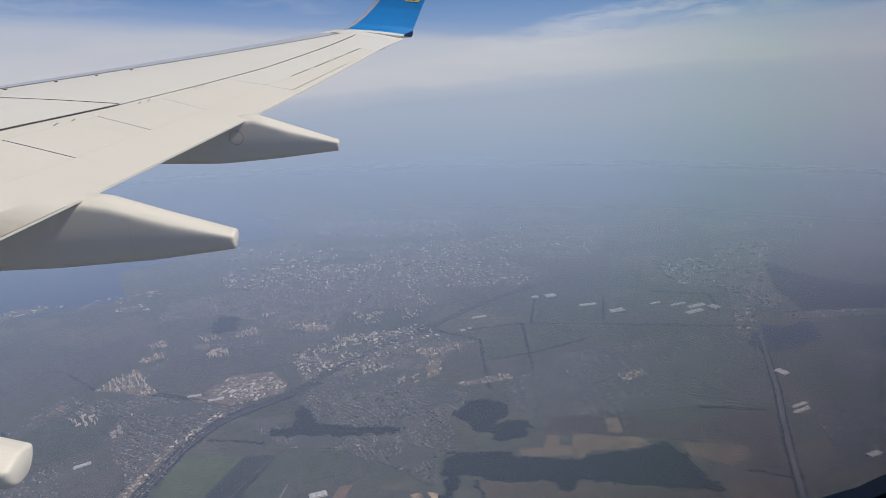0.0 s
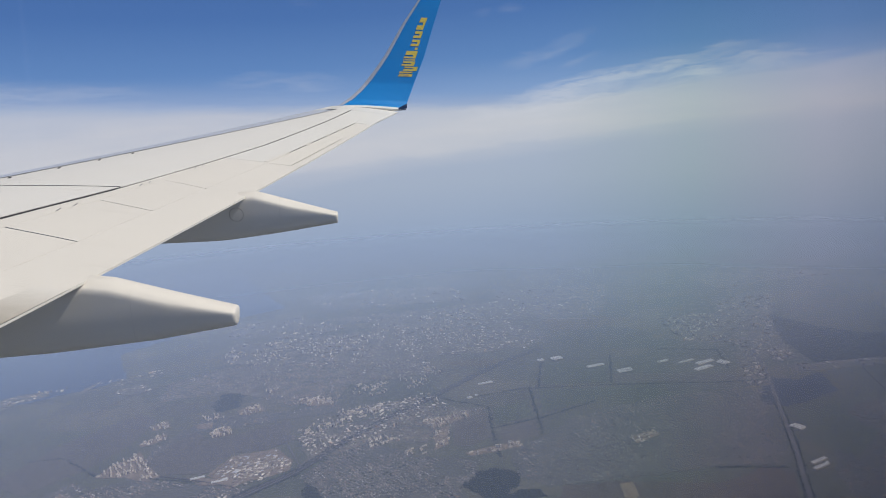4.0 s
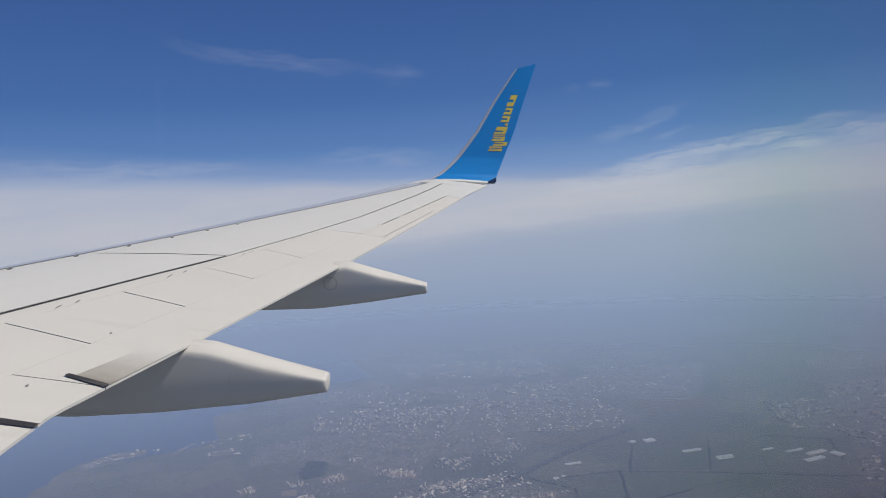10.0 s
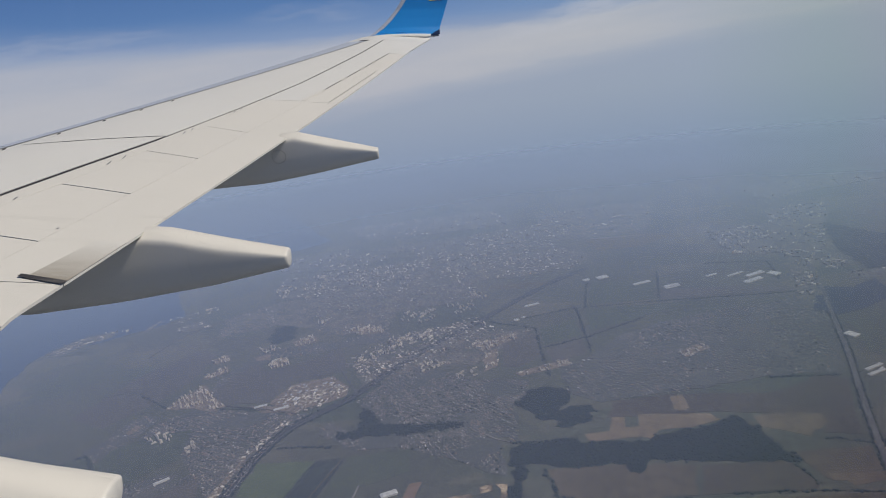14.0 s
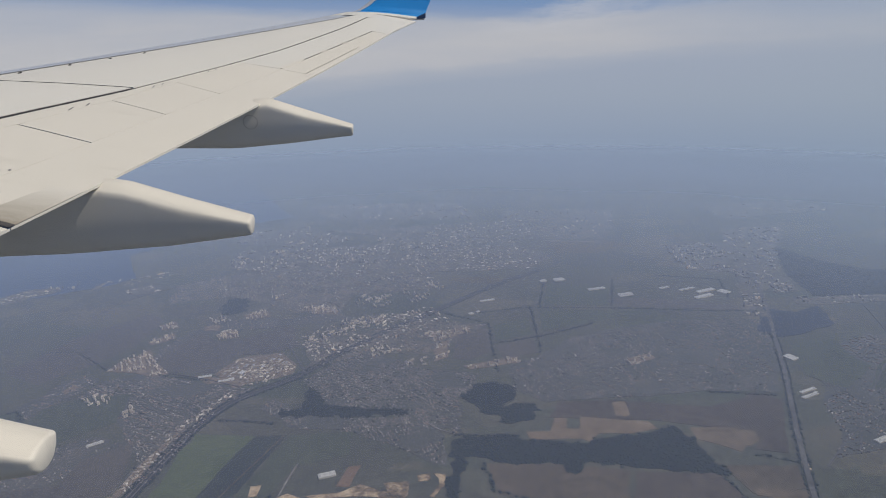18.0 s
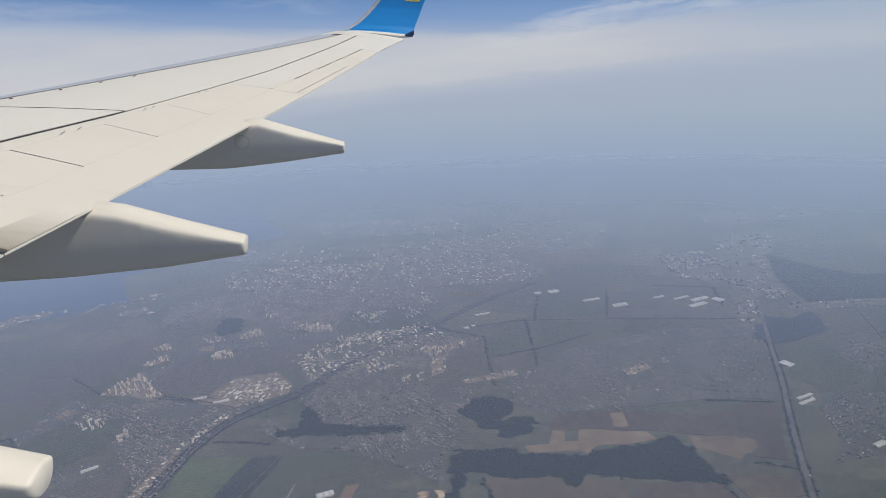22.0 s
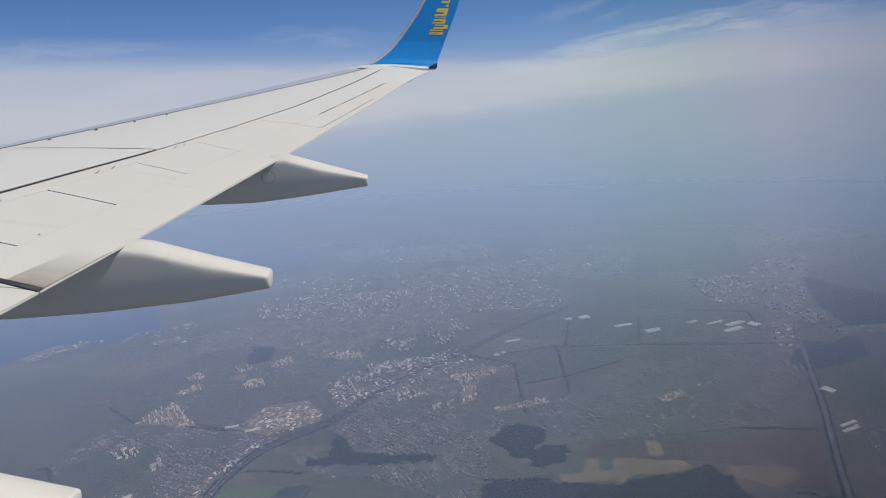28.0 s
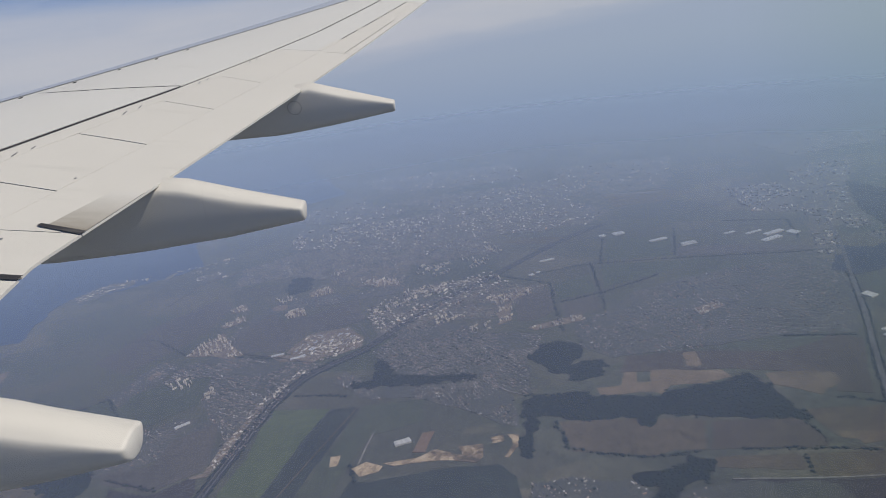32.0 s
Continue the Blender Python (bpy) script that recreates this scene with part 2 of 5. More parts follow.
n = Nodes("acrylic_pane")
n.tree.nodes.remove(n.bsdf)
sep = n.tree.nodes.new("ShaderNodeSeparateXYZ")
n.put(sep.inputs[0], n.where())
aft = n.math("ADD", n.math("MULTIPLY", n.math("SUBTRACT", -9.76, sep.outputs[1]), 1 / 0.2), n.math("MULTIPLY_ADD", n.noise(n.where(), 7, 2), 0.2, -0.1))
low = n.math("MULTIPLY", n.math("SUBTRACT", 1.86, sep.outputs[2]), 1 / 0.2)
# stress colours of the acrylic; the aft end also carries painted shade
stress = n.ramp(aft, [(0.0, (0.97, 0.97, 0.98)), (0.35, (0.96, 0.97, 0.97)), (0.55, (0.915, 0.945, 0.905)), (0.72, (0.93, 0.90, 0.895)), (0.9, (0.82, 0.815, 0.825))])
# shade of the window's lower aft corner, painted into the pane's tint
edge_shade = n.ramp(n.math("MULTIPLY", aft, low), [(0.1, (1, 1, 1)), (0.45, (0.86, 0.86, 0.86)), (0.9, (0.69, 0.69, 0.69))])
clear = n.add("ShaderNodeBsdfTransparent", Color=n.mix(1.0, stress, edge_shade, "MULTIPLY"))
gloss = n.add("ShaderNodeBsdfGlossy", Roughness=0.02)
both = n.tree.nodes.new("ShaderNodeMixShader")
n.put(both.inputs[0], 0.015), n.put(both.inputs[1], clear.outputs[0]), n.put(both.inputs[2], gloss.outputs[0])
n.put(n.out.inputs[0], both.outputs[0])
M_WINDOW = n.mat


# ---- building helpers ----
def part(name, bm, material, parent, label="", smooth=False):
    mesh = bpy.data.meshes.new(name)
    bm.to_mesh(mesh)
    bm.free()
    mesh.materials.append(material)
    if smooth:
        mesh.polygons.foreach_set("use_smooth", [True] * len(mesh.polygons))
    ob = new(name, mesh)
    ob.parent = parent
    if label:
        ob["label"] = label
    return ob


def raw(name, verts, faces, material, parent=None, smooth=False):
    mesh = bpy.data.meshes.new(name)
    mesh.from_pydata(verts, [], faces)
    mesh.materials.append(material)
    mesh.validate()
    if smooth:
        mesh.polygons.foreach_set("use_smooth", [True] * len(mesh.polygons))
    ob = new(name, mesh)
    ob.parent = parent
    return ob


def grid_bm(rows, closed=False, cap=True):
    """A bmesh skin over rows of points; closed joins each row into a ring."""
    bm = bmesh.new()
    vs = [[bm.verts.new(p) for p in row] for row in rows]
    m = len(rows[0])
    for a, b in zip(vs, vs[1:]):
        for k in range(m if closed else m - 1):
            bm.faces.new((a[k], a[(k + 1) % m], b[(k + 1) % m], b[k]))
    if closed and cap:
        bm.faces.new(vs[0][::-1])
        bm.faces.new(vs[-1])
    bmesh.ops.recalc_face_normals(bm, faces=bm.faces)
    for e in bm.edges:
        if e.calc_face_angle(0.0) > 0.8:
            e.smooth = False
    return bm


def steps(a, b, k):
    return [a + (b - a) * i / (k - 1) for i in range(k)]


def line_at(points, x):
    """The value at x on a broken line through points."""
    if x <= points[0][0]:
        (x0, y0), (x1, y1) = points[0], points[1]
    else:
        for (x0, y0), (x1, y1) in zip(points, points[1:]):
            if x <= x1:
                break
    return y0 + (y1 - y0) * (x - x0) / (x1 - x0)


# ---- sky, haze, land ----
world = bpy.data.worlds.new("sky")
scene.world = world
n = Nodes("sky", world)
sky = n.tree.nodes.new("ShaderNodeTexSky")
sky.sky_type, sky.sun_disc = "NISHITA", False
sky.sun_elevation = math.asin(SUN.z)
sky.sun_rotation = math.atan2(SUN.x, SUN.y)
sky.altitude = 4500
xyz = n.tree.nodes.new("ShaderNodeSeparateXYZ")
n.put(xyz.inputs[0], n.where("Generated"))
height = n.math("MULTIPLY", n.math("ARCSINE", xyz.outputs[2]), 57.29578)
turn = n.math("MULTIPLY", n.math("ARCTAN2", xyz.outputs[1], xyz.outputs[0]), 57.29578)
flat = n.tree.nodes.new("ShaderNodeCombineXYZ")
n.put(flat.inputs[0], n.math("MULTIPLY", turn, 0.05))
n.put(flat.inputs[1], n.math("MULTIPLY", height, 0.32))
wave = n.noise(flat.outputs[0], 1.2, 8, 0.62)
fine = n.noise(flat.outputs[0], 4.0, 6, 0.65)
lifted = n.math("ADD", height, n.math("ADD", n.math("MULTIPLY_ADD", wave, 3.0, -1.5), n.math("MULTIPLY_ADD", fine, 1.6, -0.8)))


def elev(d):
    return (d + 12.0) / 40.0


clear = n.ramp(n.math("DIVIDE", n.math("ADD", height, 12.0), 40.0), [(elev(-11.5), lin(141, 159, 191)), (elev(-8), lin(149, 166, 195)), (elev(-4), lin(163, 176, 199)), (elev(0), lin(169, 180, 203)), (elev(3.5), lin(127, 157, 203)), (elev(6), lin(97, 135, 190)), (elev(10), lin(76, 114, 174)), (elev(17), lin(64, 98, 158)), (elev(27), lin(56, 86, 148))])
# the white cloud layer narrows from the wing towards the tail
upper_edge = n.math("MULTIPLY_ADD", turn, 0.050, 2.65)
lower_edge = n.math("MULTIPLY_ADD", turn, -0.06, -1.9)
ripple = n.math("MULTIPLY", n.math("SUBTRACT", lifted, height), 0.5)
share = n.math("DIVIDE", n.math("SUBTRACT", n.math("ADD", height, ripple), lower_edge), n.math("MAXIMUM", n.math("SUBTRACT", upper_edge, lower_edge), 3.2))
band = n.ramp(n.math("MULTIPLY_ADD", share, 0.5, 0.25), [(0.08, (0, 0, 0)), (0.22, (0.32, 0.32, 0.32)), (0.29, (0.72, 0.72, 0.72)), (0.5, (0.88, 0.88, 0.88)), (0.70, (0.78, 0.78, 0.78)), (0.79, (0.16, 0.16, 0.16)), (0.92, (0, 0, 0))])
veil = n.ramp(wave, [(0.3, (0.7, 0.7, 0.7)), (0.6, (1, 1, 1))])
fade = n.tree.nodes.new("ShaderNodeMapRange")
fade.interpolation_type = "SMOOTHSTEP"
n.put(fade.inputs[0], turn), n.put(fade.inputs[1], -36.0), n.put(fade.inputs[2], -12.0), n.put(fade.inputs[3], 0.5), n.put(fade.inputs[4], 1.0)
tone = n.mix(n.math("MULTIPLY", n.math("MULTIPLY", band, veil), fade.outputs[0]), clear, lin(200, 202, 211))
# thin cloud streaks: turn and height of the middle, lean, half length, half width in degrees, bow, strength
for az, el, lean, long, thick, bow, power in ((-21.2, 3.7, -8, 9.6, 0.75, 0.2, 0.50), (-25.8, 3.2, -9, 5.0, 0.5, 0.2, 0.30), (-16.0, 2.3, -5, 9.0, 0.9, 0.2, 0.45), (-29.5, 3.9, -4, 8.0, 1.2, 0.0, 0.35), (14.0, 13.1, 8, 9.0, 0.9, 0.3, 0.12), (4.0, 11.9, 0, 2.6, 1.0, 0.0, 0.10), (-15.6, 6.2, -18, 4.4, 0.7, 0.4, 0.17), (-18.0, 5.2, -18, 2.0, 0.4, 0.0, 0.13), (-12.6, 9.6, 0, 1.2, 0.6, 0.0, 0.14), (-10.4, 9.5, 0, 0.9, 0.5, 0.0, 0.12), (26.0, 4.9, 2, 11.0, 0.9, 0.0, 0.22), (6.0, 5.0, 2, 6.0, 0.8, 0.0, 0.18)):
    c, s = math.cos(radians(lean)), math.sin(radians(lean))
    da, de = n.math("SUBTRACT", turn, az), n.math("SUBTRACT", height, el)
    u = n.math("DIVIDE", n.math("ADD", n.math("MULTIPLY", da, c), n.math("MULTIPLY", de, s)), long)
    v = n.math("DIVIDE", n.math("SUBTRACT", n.math("MULTIPLY", de, c), n.math("MULTIPLY", da, s)), thick)
    v = n.math("SUBTRACT", v, n.math("MULTIPLY", n.math("MULTIPLY", u, u), bow))
    v = n.math("ADD", v, n.math("MULTIPLY_ADD", wave, 3.2, -1.6))
    v = n.math("ADD", v, n.math("MULTIPLY_ADD", fine, 2.0, -1.0))
    r = n.math("ADD", n.math("MULTIPLY", u, u), n.math("MULTIPLY", v, v))
    strand = n.tree.nodes.new("ShaderNodeCombineXYZ")
    n.put(strand.inputs[0], n.math("MULTIPLY", u, long * 0.18)), n.put(strand.inputs[1], n.math("MULTIPLY", v, thick * 1.6)), n.put(strand.inputs[2], az * 1.7)
    wisp = n.noise(strand.outputs[0], 1.6, 6, 0.62)
    body = n.math("SUBTRACT", 1.0, r, 0, True)
    body = n.math("MULTIPLY", body, n.math("MULTIPLY_ADD", wisp, 3.6, -1.15, True))
    tone = n.mix(n.math("MULTIPLY", body, power * 0.95, 0, True), tone, lin(206, 209, 220))
# higher up the clear sky takes over
upper = n.tree.nodes.new("ShaderNodeMapRange")
n.put(upper.inputs[0], height), n.put(upper.inputs[1], 20.0), n.put(upper.inputs[2], 40.0)
dim = n.mix(1.0, sky.outputs[0], (0.10, 0.10, 0.10, 1), "MULTIPLY")
n.put(n.tree.nodes["Background"].inputs["Color"], n.mix(upper.outputs[0], tone, dim))

# land: one sheet to the horizon
bm = bmesh.new()
rings = [0, 500, 1000, 1500, 2000, 2600, 3200, 3900, 4700]
prev = None
for r in rings[1:]:
    ring = [bm.verts.new((r * math.cos(a), r * math.sin(a), GROUND)) for a in steps(0, 2 * math.pi, 73)[:-1]]
    if prev is None:
        bm.faces.new(ring)
    else:
        for k in range(72):
            bm.faces.new((prev[k], ring[k], ring[(k + 1) % 72], prev[(k + 1) % 72]))
    prev = ring
bmesh.ops.recalc_face_normals(bm, faces=bm.faces)
tagged(part("ground", bm, M_LAND, None), "flat farmland in olive, grey and brown plots", "ground", kind="structure")

# haze painted on a thin veil over the land, thicker along the longer slant away from the aircraft
n = Nodes("haze")
n.tree.nodes.remove(n.bsdf)
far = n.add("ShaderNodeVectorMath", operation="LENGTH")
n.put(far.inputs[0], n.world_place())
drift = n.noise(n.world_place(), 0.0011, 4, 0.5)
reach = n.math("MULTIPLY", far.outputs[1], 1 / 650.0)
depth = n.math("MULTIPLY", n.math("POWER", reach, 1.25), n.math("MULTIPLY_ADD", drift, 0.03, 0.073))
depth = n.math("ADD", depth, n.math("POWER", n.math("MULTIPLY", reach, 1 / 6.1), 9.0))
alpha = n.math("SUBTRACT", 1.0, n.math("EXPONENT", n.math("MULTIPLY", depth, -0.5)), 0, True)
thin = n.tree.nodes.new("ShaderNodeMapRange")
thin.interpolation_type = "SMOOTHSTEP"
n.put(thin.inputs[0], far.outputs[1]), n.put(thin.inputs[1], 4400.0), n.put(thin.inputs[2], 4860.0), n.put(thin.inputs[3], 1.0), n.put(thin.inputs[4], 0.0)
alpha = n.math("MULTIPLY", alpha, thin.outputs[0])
# haze colour painted by distance, toned to meet the sky at the rim
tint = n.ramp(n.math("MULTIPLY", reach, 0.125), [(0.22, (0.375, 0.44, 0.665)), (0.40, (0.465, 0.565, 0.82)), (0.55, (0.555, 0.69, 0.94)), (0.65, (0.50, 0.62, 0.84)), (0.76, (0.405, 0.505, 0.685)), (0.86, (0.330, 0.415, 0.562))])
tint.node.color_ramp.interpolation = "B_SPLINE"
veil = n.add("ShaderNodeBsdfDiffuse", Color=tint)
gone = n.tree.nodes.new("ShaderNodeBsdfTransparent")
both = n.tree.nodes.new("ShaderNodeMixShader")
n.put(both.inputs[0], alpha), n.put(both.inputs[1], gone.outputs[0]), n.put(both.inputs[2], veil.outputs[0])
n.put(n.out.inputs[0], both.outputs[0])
M_PAINTED_HAZE = n.mat
# two sheets share the painted veil
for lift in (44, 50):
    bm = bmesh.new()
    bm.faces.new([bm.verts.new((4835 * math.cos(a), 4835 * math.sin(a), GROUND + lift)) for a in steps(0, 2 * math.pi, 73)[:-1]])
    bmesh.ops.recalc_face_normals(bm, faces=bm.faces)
    tagged(part("haze_layer", bm, M_PAINTED_HAZE, None), "thin sheet with blue-grey distance haze painted over the land", "haze", kind="structure")

# ---- the aircraft's wing, in the aircraft's own axes: x outboard, y forward, z up ----
AIR = pose(0, 0, 0, 3.863, -0.713, -0.048)
wing = new("aircraft_wing")
wing.matrix_world = AIR
tagged(wing, "swept white airliner wing with an upturned blue winglet", "wing")
TIP = 17.08


def lead(x):
    return -0.5224 * x


def trail(x):
    return -7.3 - max(0.0, x - 5.7) * 0.2727 - max(0.0, x - 15.8) * 0.09


def bend(x):
    return math.tan(radians(6)) * x + 0.60 * (x / 17.0) ** 2


def foil(s, t):
    s = min(max(s, 0.0), 1.0)
    return 5 * t * (0.2969 * math.sqrt(s) - 0.126 * s - 0.3516 * s * s + 0.2843 * s ** 3 - 0.1036 * s ** 4)


def top(x, y, off=0.0):
    """A point of the wing's upper skin, off metres proud of it."""
    c = lead(x) - trail(x)
    s = (lead(x) - y) / c
    return (x, y, bend(x) - 0.09 - 0.07 * s + c * foil(s, 0.10) + off)


def bottom(x, s):
    c = lead(x) - trail(x)
    return (x, lead(x) - s * c, bend(x) - 0.09 - 0.07 * s - c * foil(s, 0.085) - 0.02)


def skin_panel(name, x0, x1, front, rear, material, label="", nx=14, ny=7, off=0.008, lean=(0.0, 0.0)):
    """A thin skin panel on the wing between two lines y = front(x), rear(x)."""
    rows = []
    for x in steps(x0, x1, nx):
        line = []
        for f in steps(0, 1, ny):
            xs = x - (lean[0] + (lean[1] - lean[0]) * (x - x0) / (x1 - x0)) * f
            line.append((xs, front(xs) * (1 - f) + rear(xs) * f))
        rows.append([top(p, q, off) for p, q in line] + [top(p, q, -0.012) for p, q in line[::-1]])
    bm = grid_bm(rows, True)
    ob = part(name, bm, material, wing, label, True)
    return ob


# inner structure that shows in the gaps
rows = []
for x in steps(1.9, TIP, 30):
    S = [0, 0.01, 0.03, 0.07, 0.13, 0.2, 0.3, 0.42, 0.55, 0.7, 0.85, 0.965]
    c = lead(x) - trail(x)
    up = [top(x, lead(x) - s * c, 0.002) for s in S]
    dn = [bottom(x, s) for s in S[::-1][:-1]]
    rows.append(up + dn)
core = part("wing_box", grid_bm(rows, True), M_GAP, wing, "dark inner wing structure seen in the panel gaps")

SPOILER = [(2.0, -3.75), (7.37, -6.07), (8.43, -6.53), (9.62, -7.08), (11.05, -7.66), (12.56, -8.24), (15.03, -9.03), (16.7, -9.52)]
HINGE = [(2.0, -4.10), (7.12, -6.22), (8.0, -6.60), (9.05, -7.02), (10.06, -7.39), (10.89, -7.70), (11.45, -7.92)]


def at_s(s):
    return lambda x: lead(x) - s * (lead(x) - trail(x))


def gap(points, d):
    return lambda x: line_at(points, x) + d


SLAT = lambda x: lead(x) - 0.54
edges = [2.0, 5.0, 7.9, 10.9, 13.9, 16.45]
for a, b in zip(edges, edges[1:]):
    rows = []
    for x in steps(a + 0.002, b - 0.002, 12):
        c = lead(x) - trail(x)
        e = (lead(x) - SLAT(x)) / c
        row = [(bottom(x, s)[0], bottom(x, s)[1], bottom(x, s)[2] - 0.008) for s in (0.10, 0.06, 0.03, 0.01)]
        row += [(x, lead(x) + 0.012, top(x, lead(x))[2])]
        row += [top(x, lead(x) - s * c, 0.010) for s in (0.01, 0.03, 0.06)]
        row += [top(x, lead(x) - s * c, 0.010) for s in steps(0.09, e - 0.004, 4)]
        row += [top(x, lead(x) - (e - 0.004) * c, -0.01)]
        rows.append(row)
    part("slat", grid_bm(rows), M_SLAT, wing, "pale grey metal leading-edge slat", True)
# fixed leading edge out to the tip
rows = []
for x in steps(16.38, TIP, 6):
    c = lead(x) - trail(x)
    rows.append([bottom(x, s) for s in (0.5, 0.1, 0.03, 0.01)] + [top(x, lead(x) - s * c, 0.009) for s in (0, 0.01, 0.03, 0.07, 0.13, 0.22)])
part("tip_leading_edge", grid_bm(rows), M_WING, wing, smooth=True)

skin_panel("upper_skin", 2.0, 9.61, lambda x: SLAT(x) - 0.003, gap(SPOILER, 0.036), M_WING, "white upper wing skin", 22, 12)
skin_panel("upper_skin", 9.611, 16.6, lambda x: SLAT(x) - 0.003, gap(SPOILER, 0.018), M_WING, "white outer upper wing skin", 20, 10)
skin_panel("tip_skin", 16.61, TIP, lambda x: lead(x) - 0.02, lambda x: trail(x) + 0.004, M_WING, "", 5, 10)
# strip between the dark gap and the spoiler hinges
skin_panel("hinge_strip", 2.0, 11.45, lambda x: line_at(SPOILER, x) - (0.034 if x < 9.62 else 0.016), gap(HINGE, 0.0025), M_WING2, "", 24, 4)
# spoilers
FLAP = at_s(0.846)
cuts = [2.8, 4.4, 5.75, 6.97, 8.00, 9.05, 10.06, 11.45]
wide = {6.97: 0.006, 8.00: 0.007, 9.05: 0.005, 10.06: 0.0035}
for a, b in zip(cuts, cuts[1:]):
    skin_panel("spoiler", a + wide.get(a, 0.002), b - wide.get(b, 0.002), gap(HINGE, -0.0025), lambda x: FLAP(x) + 0.0015, M_WING2, "white spoiler panel", 8, 6, 0.0085, (0.0 if a == 2.8 else 0.21, 0.0 if b == 11.45 else 0.21))
# flaps behind the spoilers
skin_panel("flap", 5.56, 6.12, lambda x: FLAP(x) - 0.001, at_s(0.998), M_WING2, "white flap section", 6, 5)
skin_panel("outer_flap", 6.13, 10.98, lambda x: FLAP(x) - 0.001, at_s(0.998), M_WING2, "white outer trailing-edge flap", 14, 5)
skin_panel("inner_flap", 2.6, 5.53, lambda x: FLAP(x) - 0.001, at_s(0.998), M_WING2, "white inner trailing-edge flap", 10, 5)
# step at the flap's end, bare inside
bm = bmesh.new()
lip = [bm.verts.new(top(x, y, 0.0125)) for x, y in ((6.20, -7.14), (6.12, -7.41), (6.45, -7.50), (6.80, -7.595), (6.80, -7.36))]
bm.faces.new(lip)
bmesh.ops.recalc_face_normals(bm, faces=bm.faces)
part("flap_end_plate", bm, M_WORN, wing, "worn bare plate at the flap end")
bm = grid_bm([[top(6.185, -7.09, 0.02), top(6.225, -7.10, 0.02)], [top(6.10, -7.41, 0.02), top(6.15, -7.425, 0.02)]])
part("flap_gap", bm, M_GAP, wing, "dark slot between flap sections")
bm = grid_bm([[top(5.49, -6.70, 0.02), top(5.57, -6.70, 0.02)], [top(5.50, -7.30, 0.02), top(5.55, -7.31, 0.02)]])
part("flap_gap", bm, M_GAP, wing, "dark slot between flap sections")
# fixed trailing panel and aileron
AIL = at_s(0.832)
skin_panel("trailing_panel", 11.46, 16.6, gap(SPOILER, -0.018), lambda x: AIL(x) + 0.003, M_WING, "", 16, 5)
skin_panel("trailing_panel", 10.97, 11.42, lambda x: FLAP(x) - 0.002, at_s(0.998), M_WING2, "", 4, 5)
TAB = at_s(0.955)
skin_panel("aileron", 11.43, 15.27, lambda x: AIL(x) - 0.026, lambda x: TAB(x) + 0.004, M_WING2, "white aileron panel", 12, 5)
skin_panel("aileron_tab", 11.43, 13.72, lambda x: TAB(x) - 0.012, at_s(0.998), M_WING2, "narrow white aileron tab", 8, 4)
skin_panel("aileron_edge", 13.73, 15.27, lambda x: TAB(x) + 0.0035, at_s(0.998), M_WING2, "", 8, 4)
skin_panel("tip_trailing_panel", 15.285, 16.6, lambda x: AIL(x) + 0.003, at_s(0.998), M_WING, "", 6, 5)
# aileron hinge covers close most of the hinge line
for a, b in ((11.48, 12.2), (12.85, 13.08), (13.75, 13.9), (14.35, 14.5)):
    skin_panel("hinge_cover", a, b, lambda x: AIL(x) + 0.03, lambda x: AIL(x) - 0.04, M_WING2, "", 3, 3, 0.011)
for a, b in ((2.0, 9.0), (9.0, 16.45)):
    part("slat_joint", grid_bm([[top(x, SLAT(x) + 0.012, 0.0135), top(x, SLAT(x) - 0.014, 0.0135)] for x in steps(a, b, 16)]), M_FIT, wing, "thin dark joint behind the slat")
# small vents along the slat edge and hinge fittings
def stud(name, x, y, lx, ly, mat, h=0.016):
    bm = bmesh.new()
    ring = [bm.verts.new(top(x + lx * dx, y + ly * dy, h)) for dx, dy in ((-1, -0.6), (-0.6, -1), (0.6, -1), (1, -0.6), (1, 0.6), (0.6, 1), (-0.6, 1), (-1, 0.6))]
    low = [bm.verts.new(top(x + lx * dx * 1.2, y + ly * dy * 1.2, 0.004)) for dx, dy in ((-1, -0.6), (-0.6, -1), (0.6, -1), (1, -0.6), (1, 0.6), (0.6, 1), (-0.6, 1), (-1, 0.6))]
    bm.faces.new(ring)
    for k in range(8):
        bm.faces.new((ring[k], low[k], low[(k + 1) % 8], ring[(k + 1) % 8]))
    bmesh.ops.recalc_face_normals(bm, faces=bm.faces)
    part(name, bm, mat, wing)
for x in (8.6, 9.25, 9.85, 10.42, 10.95, 11.45):
    stud("slat_vent", x, SLAT(x) - 0.09, 0.03, 0.012, M_GAP, 0.014)
for x, w in ((7.45, 0.05), (7.62, 0.04), (8.62, 0.06), (8.82, 0.05), (9.75, 0.05), (9.9, 0.04), (10.75, 0.04), (10.9, 0.04)):
    stud("hinge_fitting", x, line_at(HINGE, x) + 0.05, w * 0.9, 0.006, M_FIT, 0.012)
for x, y in ((12.3, -8.02), (13.9, -8.75), (15.8, -9.25), (6.0, -6.95), (7.0, -7.0)):
    stud("skin_fastener", x, y, 0.012, 0.008, M_FIT, 0.012)
# curved service line across the skin
pts = [(9.46, -5.33), (9.40, -5.7), (9.42, -6.07), (9.48, -6.4), (9.53, -6.68), (9.61, -7.05)]
rows = [[top(x - 0.008, y, 0.0115), top(x + 0.008, y, 0.0115)] for x, y in pts]
part("skin_joint", grid_bm(rows), M_GAP, wing, "thin curved skin joint")
# lower skin
rows = [[bottom(x, s)[:2] + (bottom(x, s)[2] - 0.006,) for s in steps(0.02, 0.98, 12)] for x in steps(1.9, TIP, 20)]
part("lower_skin", grid_bm(rows), M_WING, wing, "grey-white underside of the wing", True)

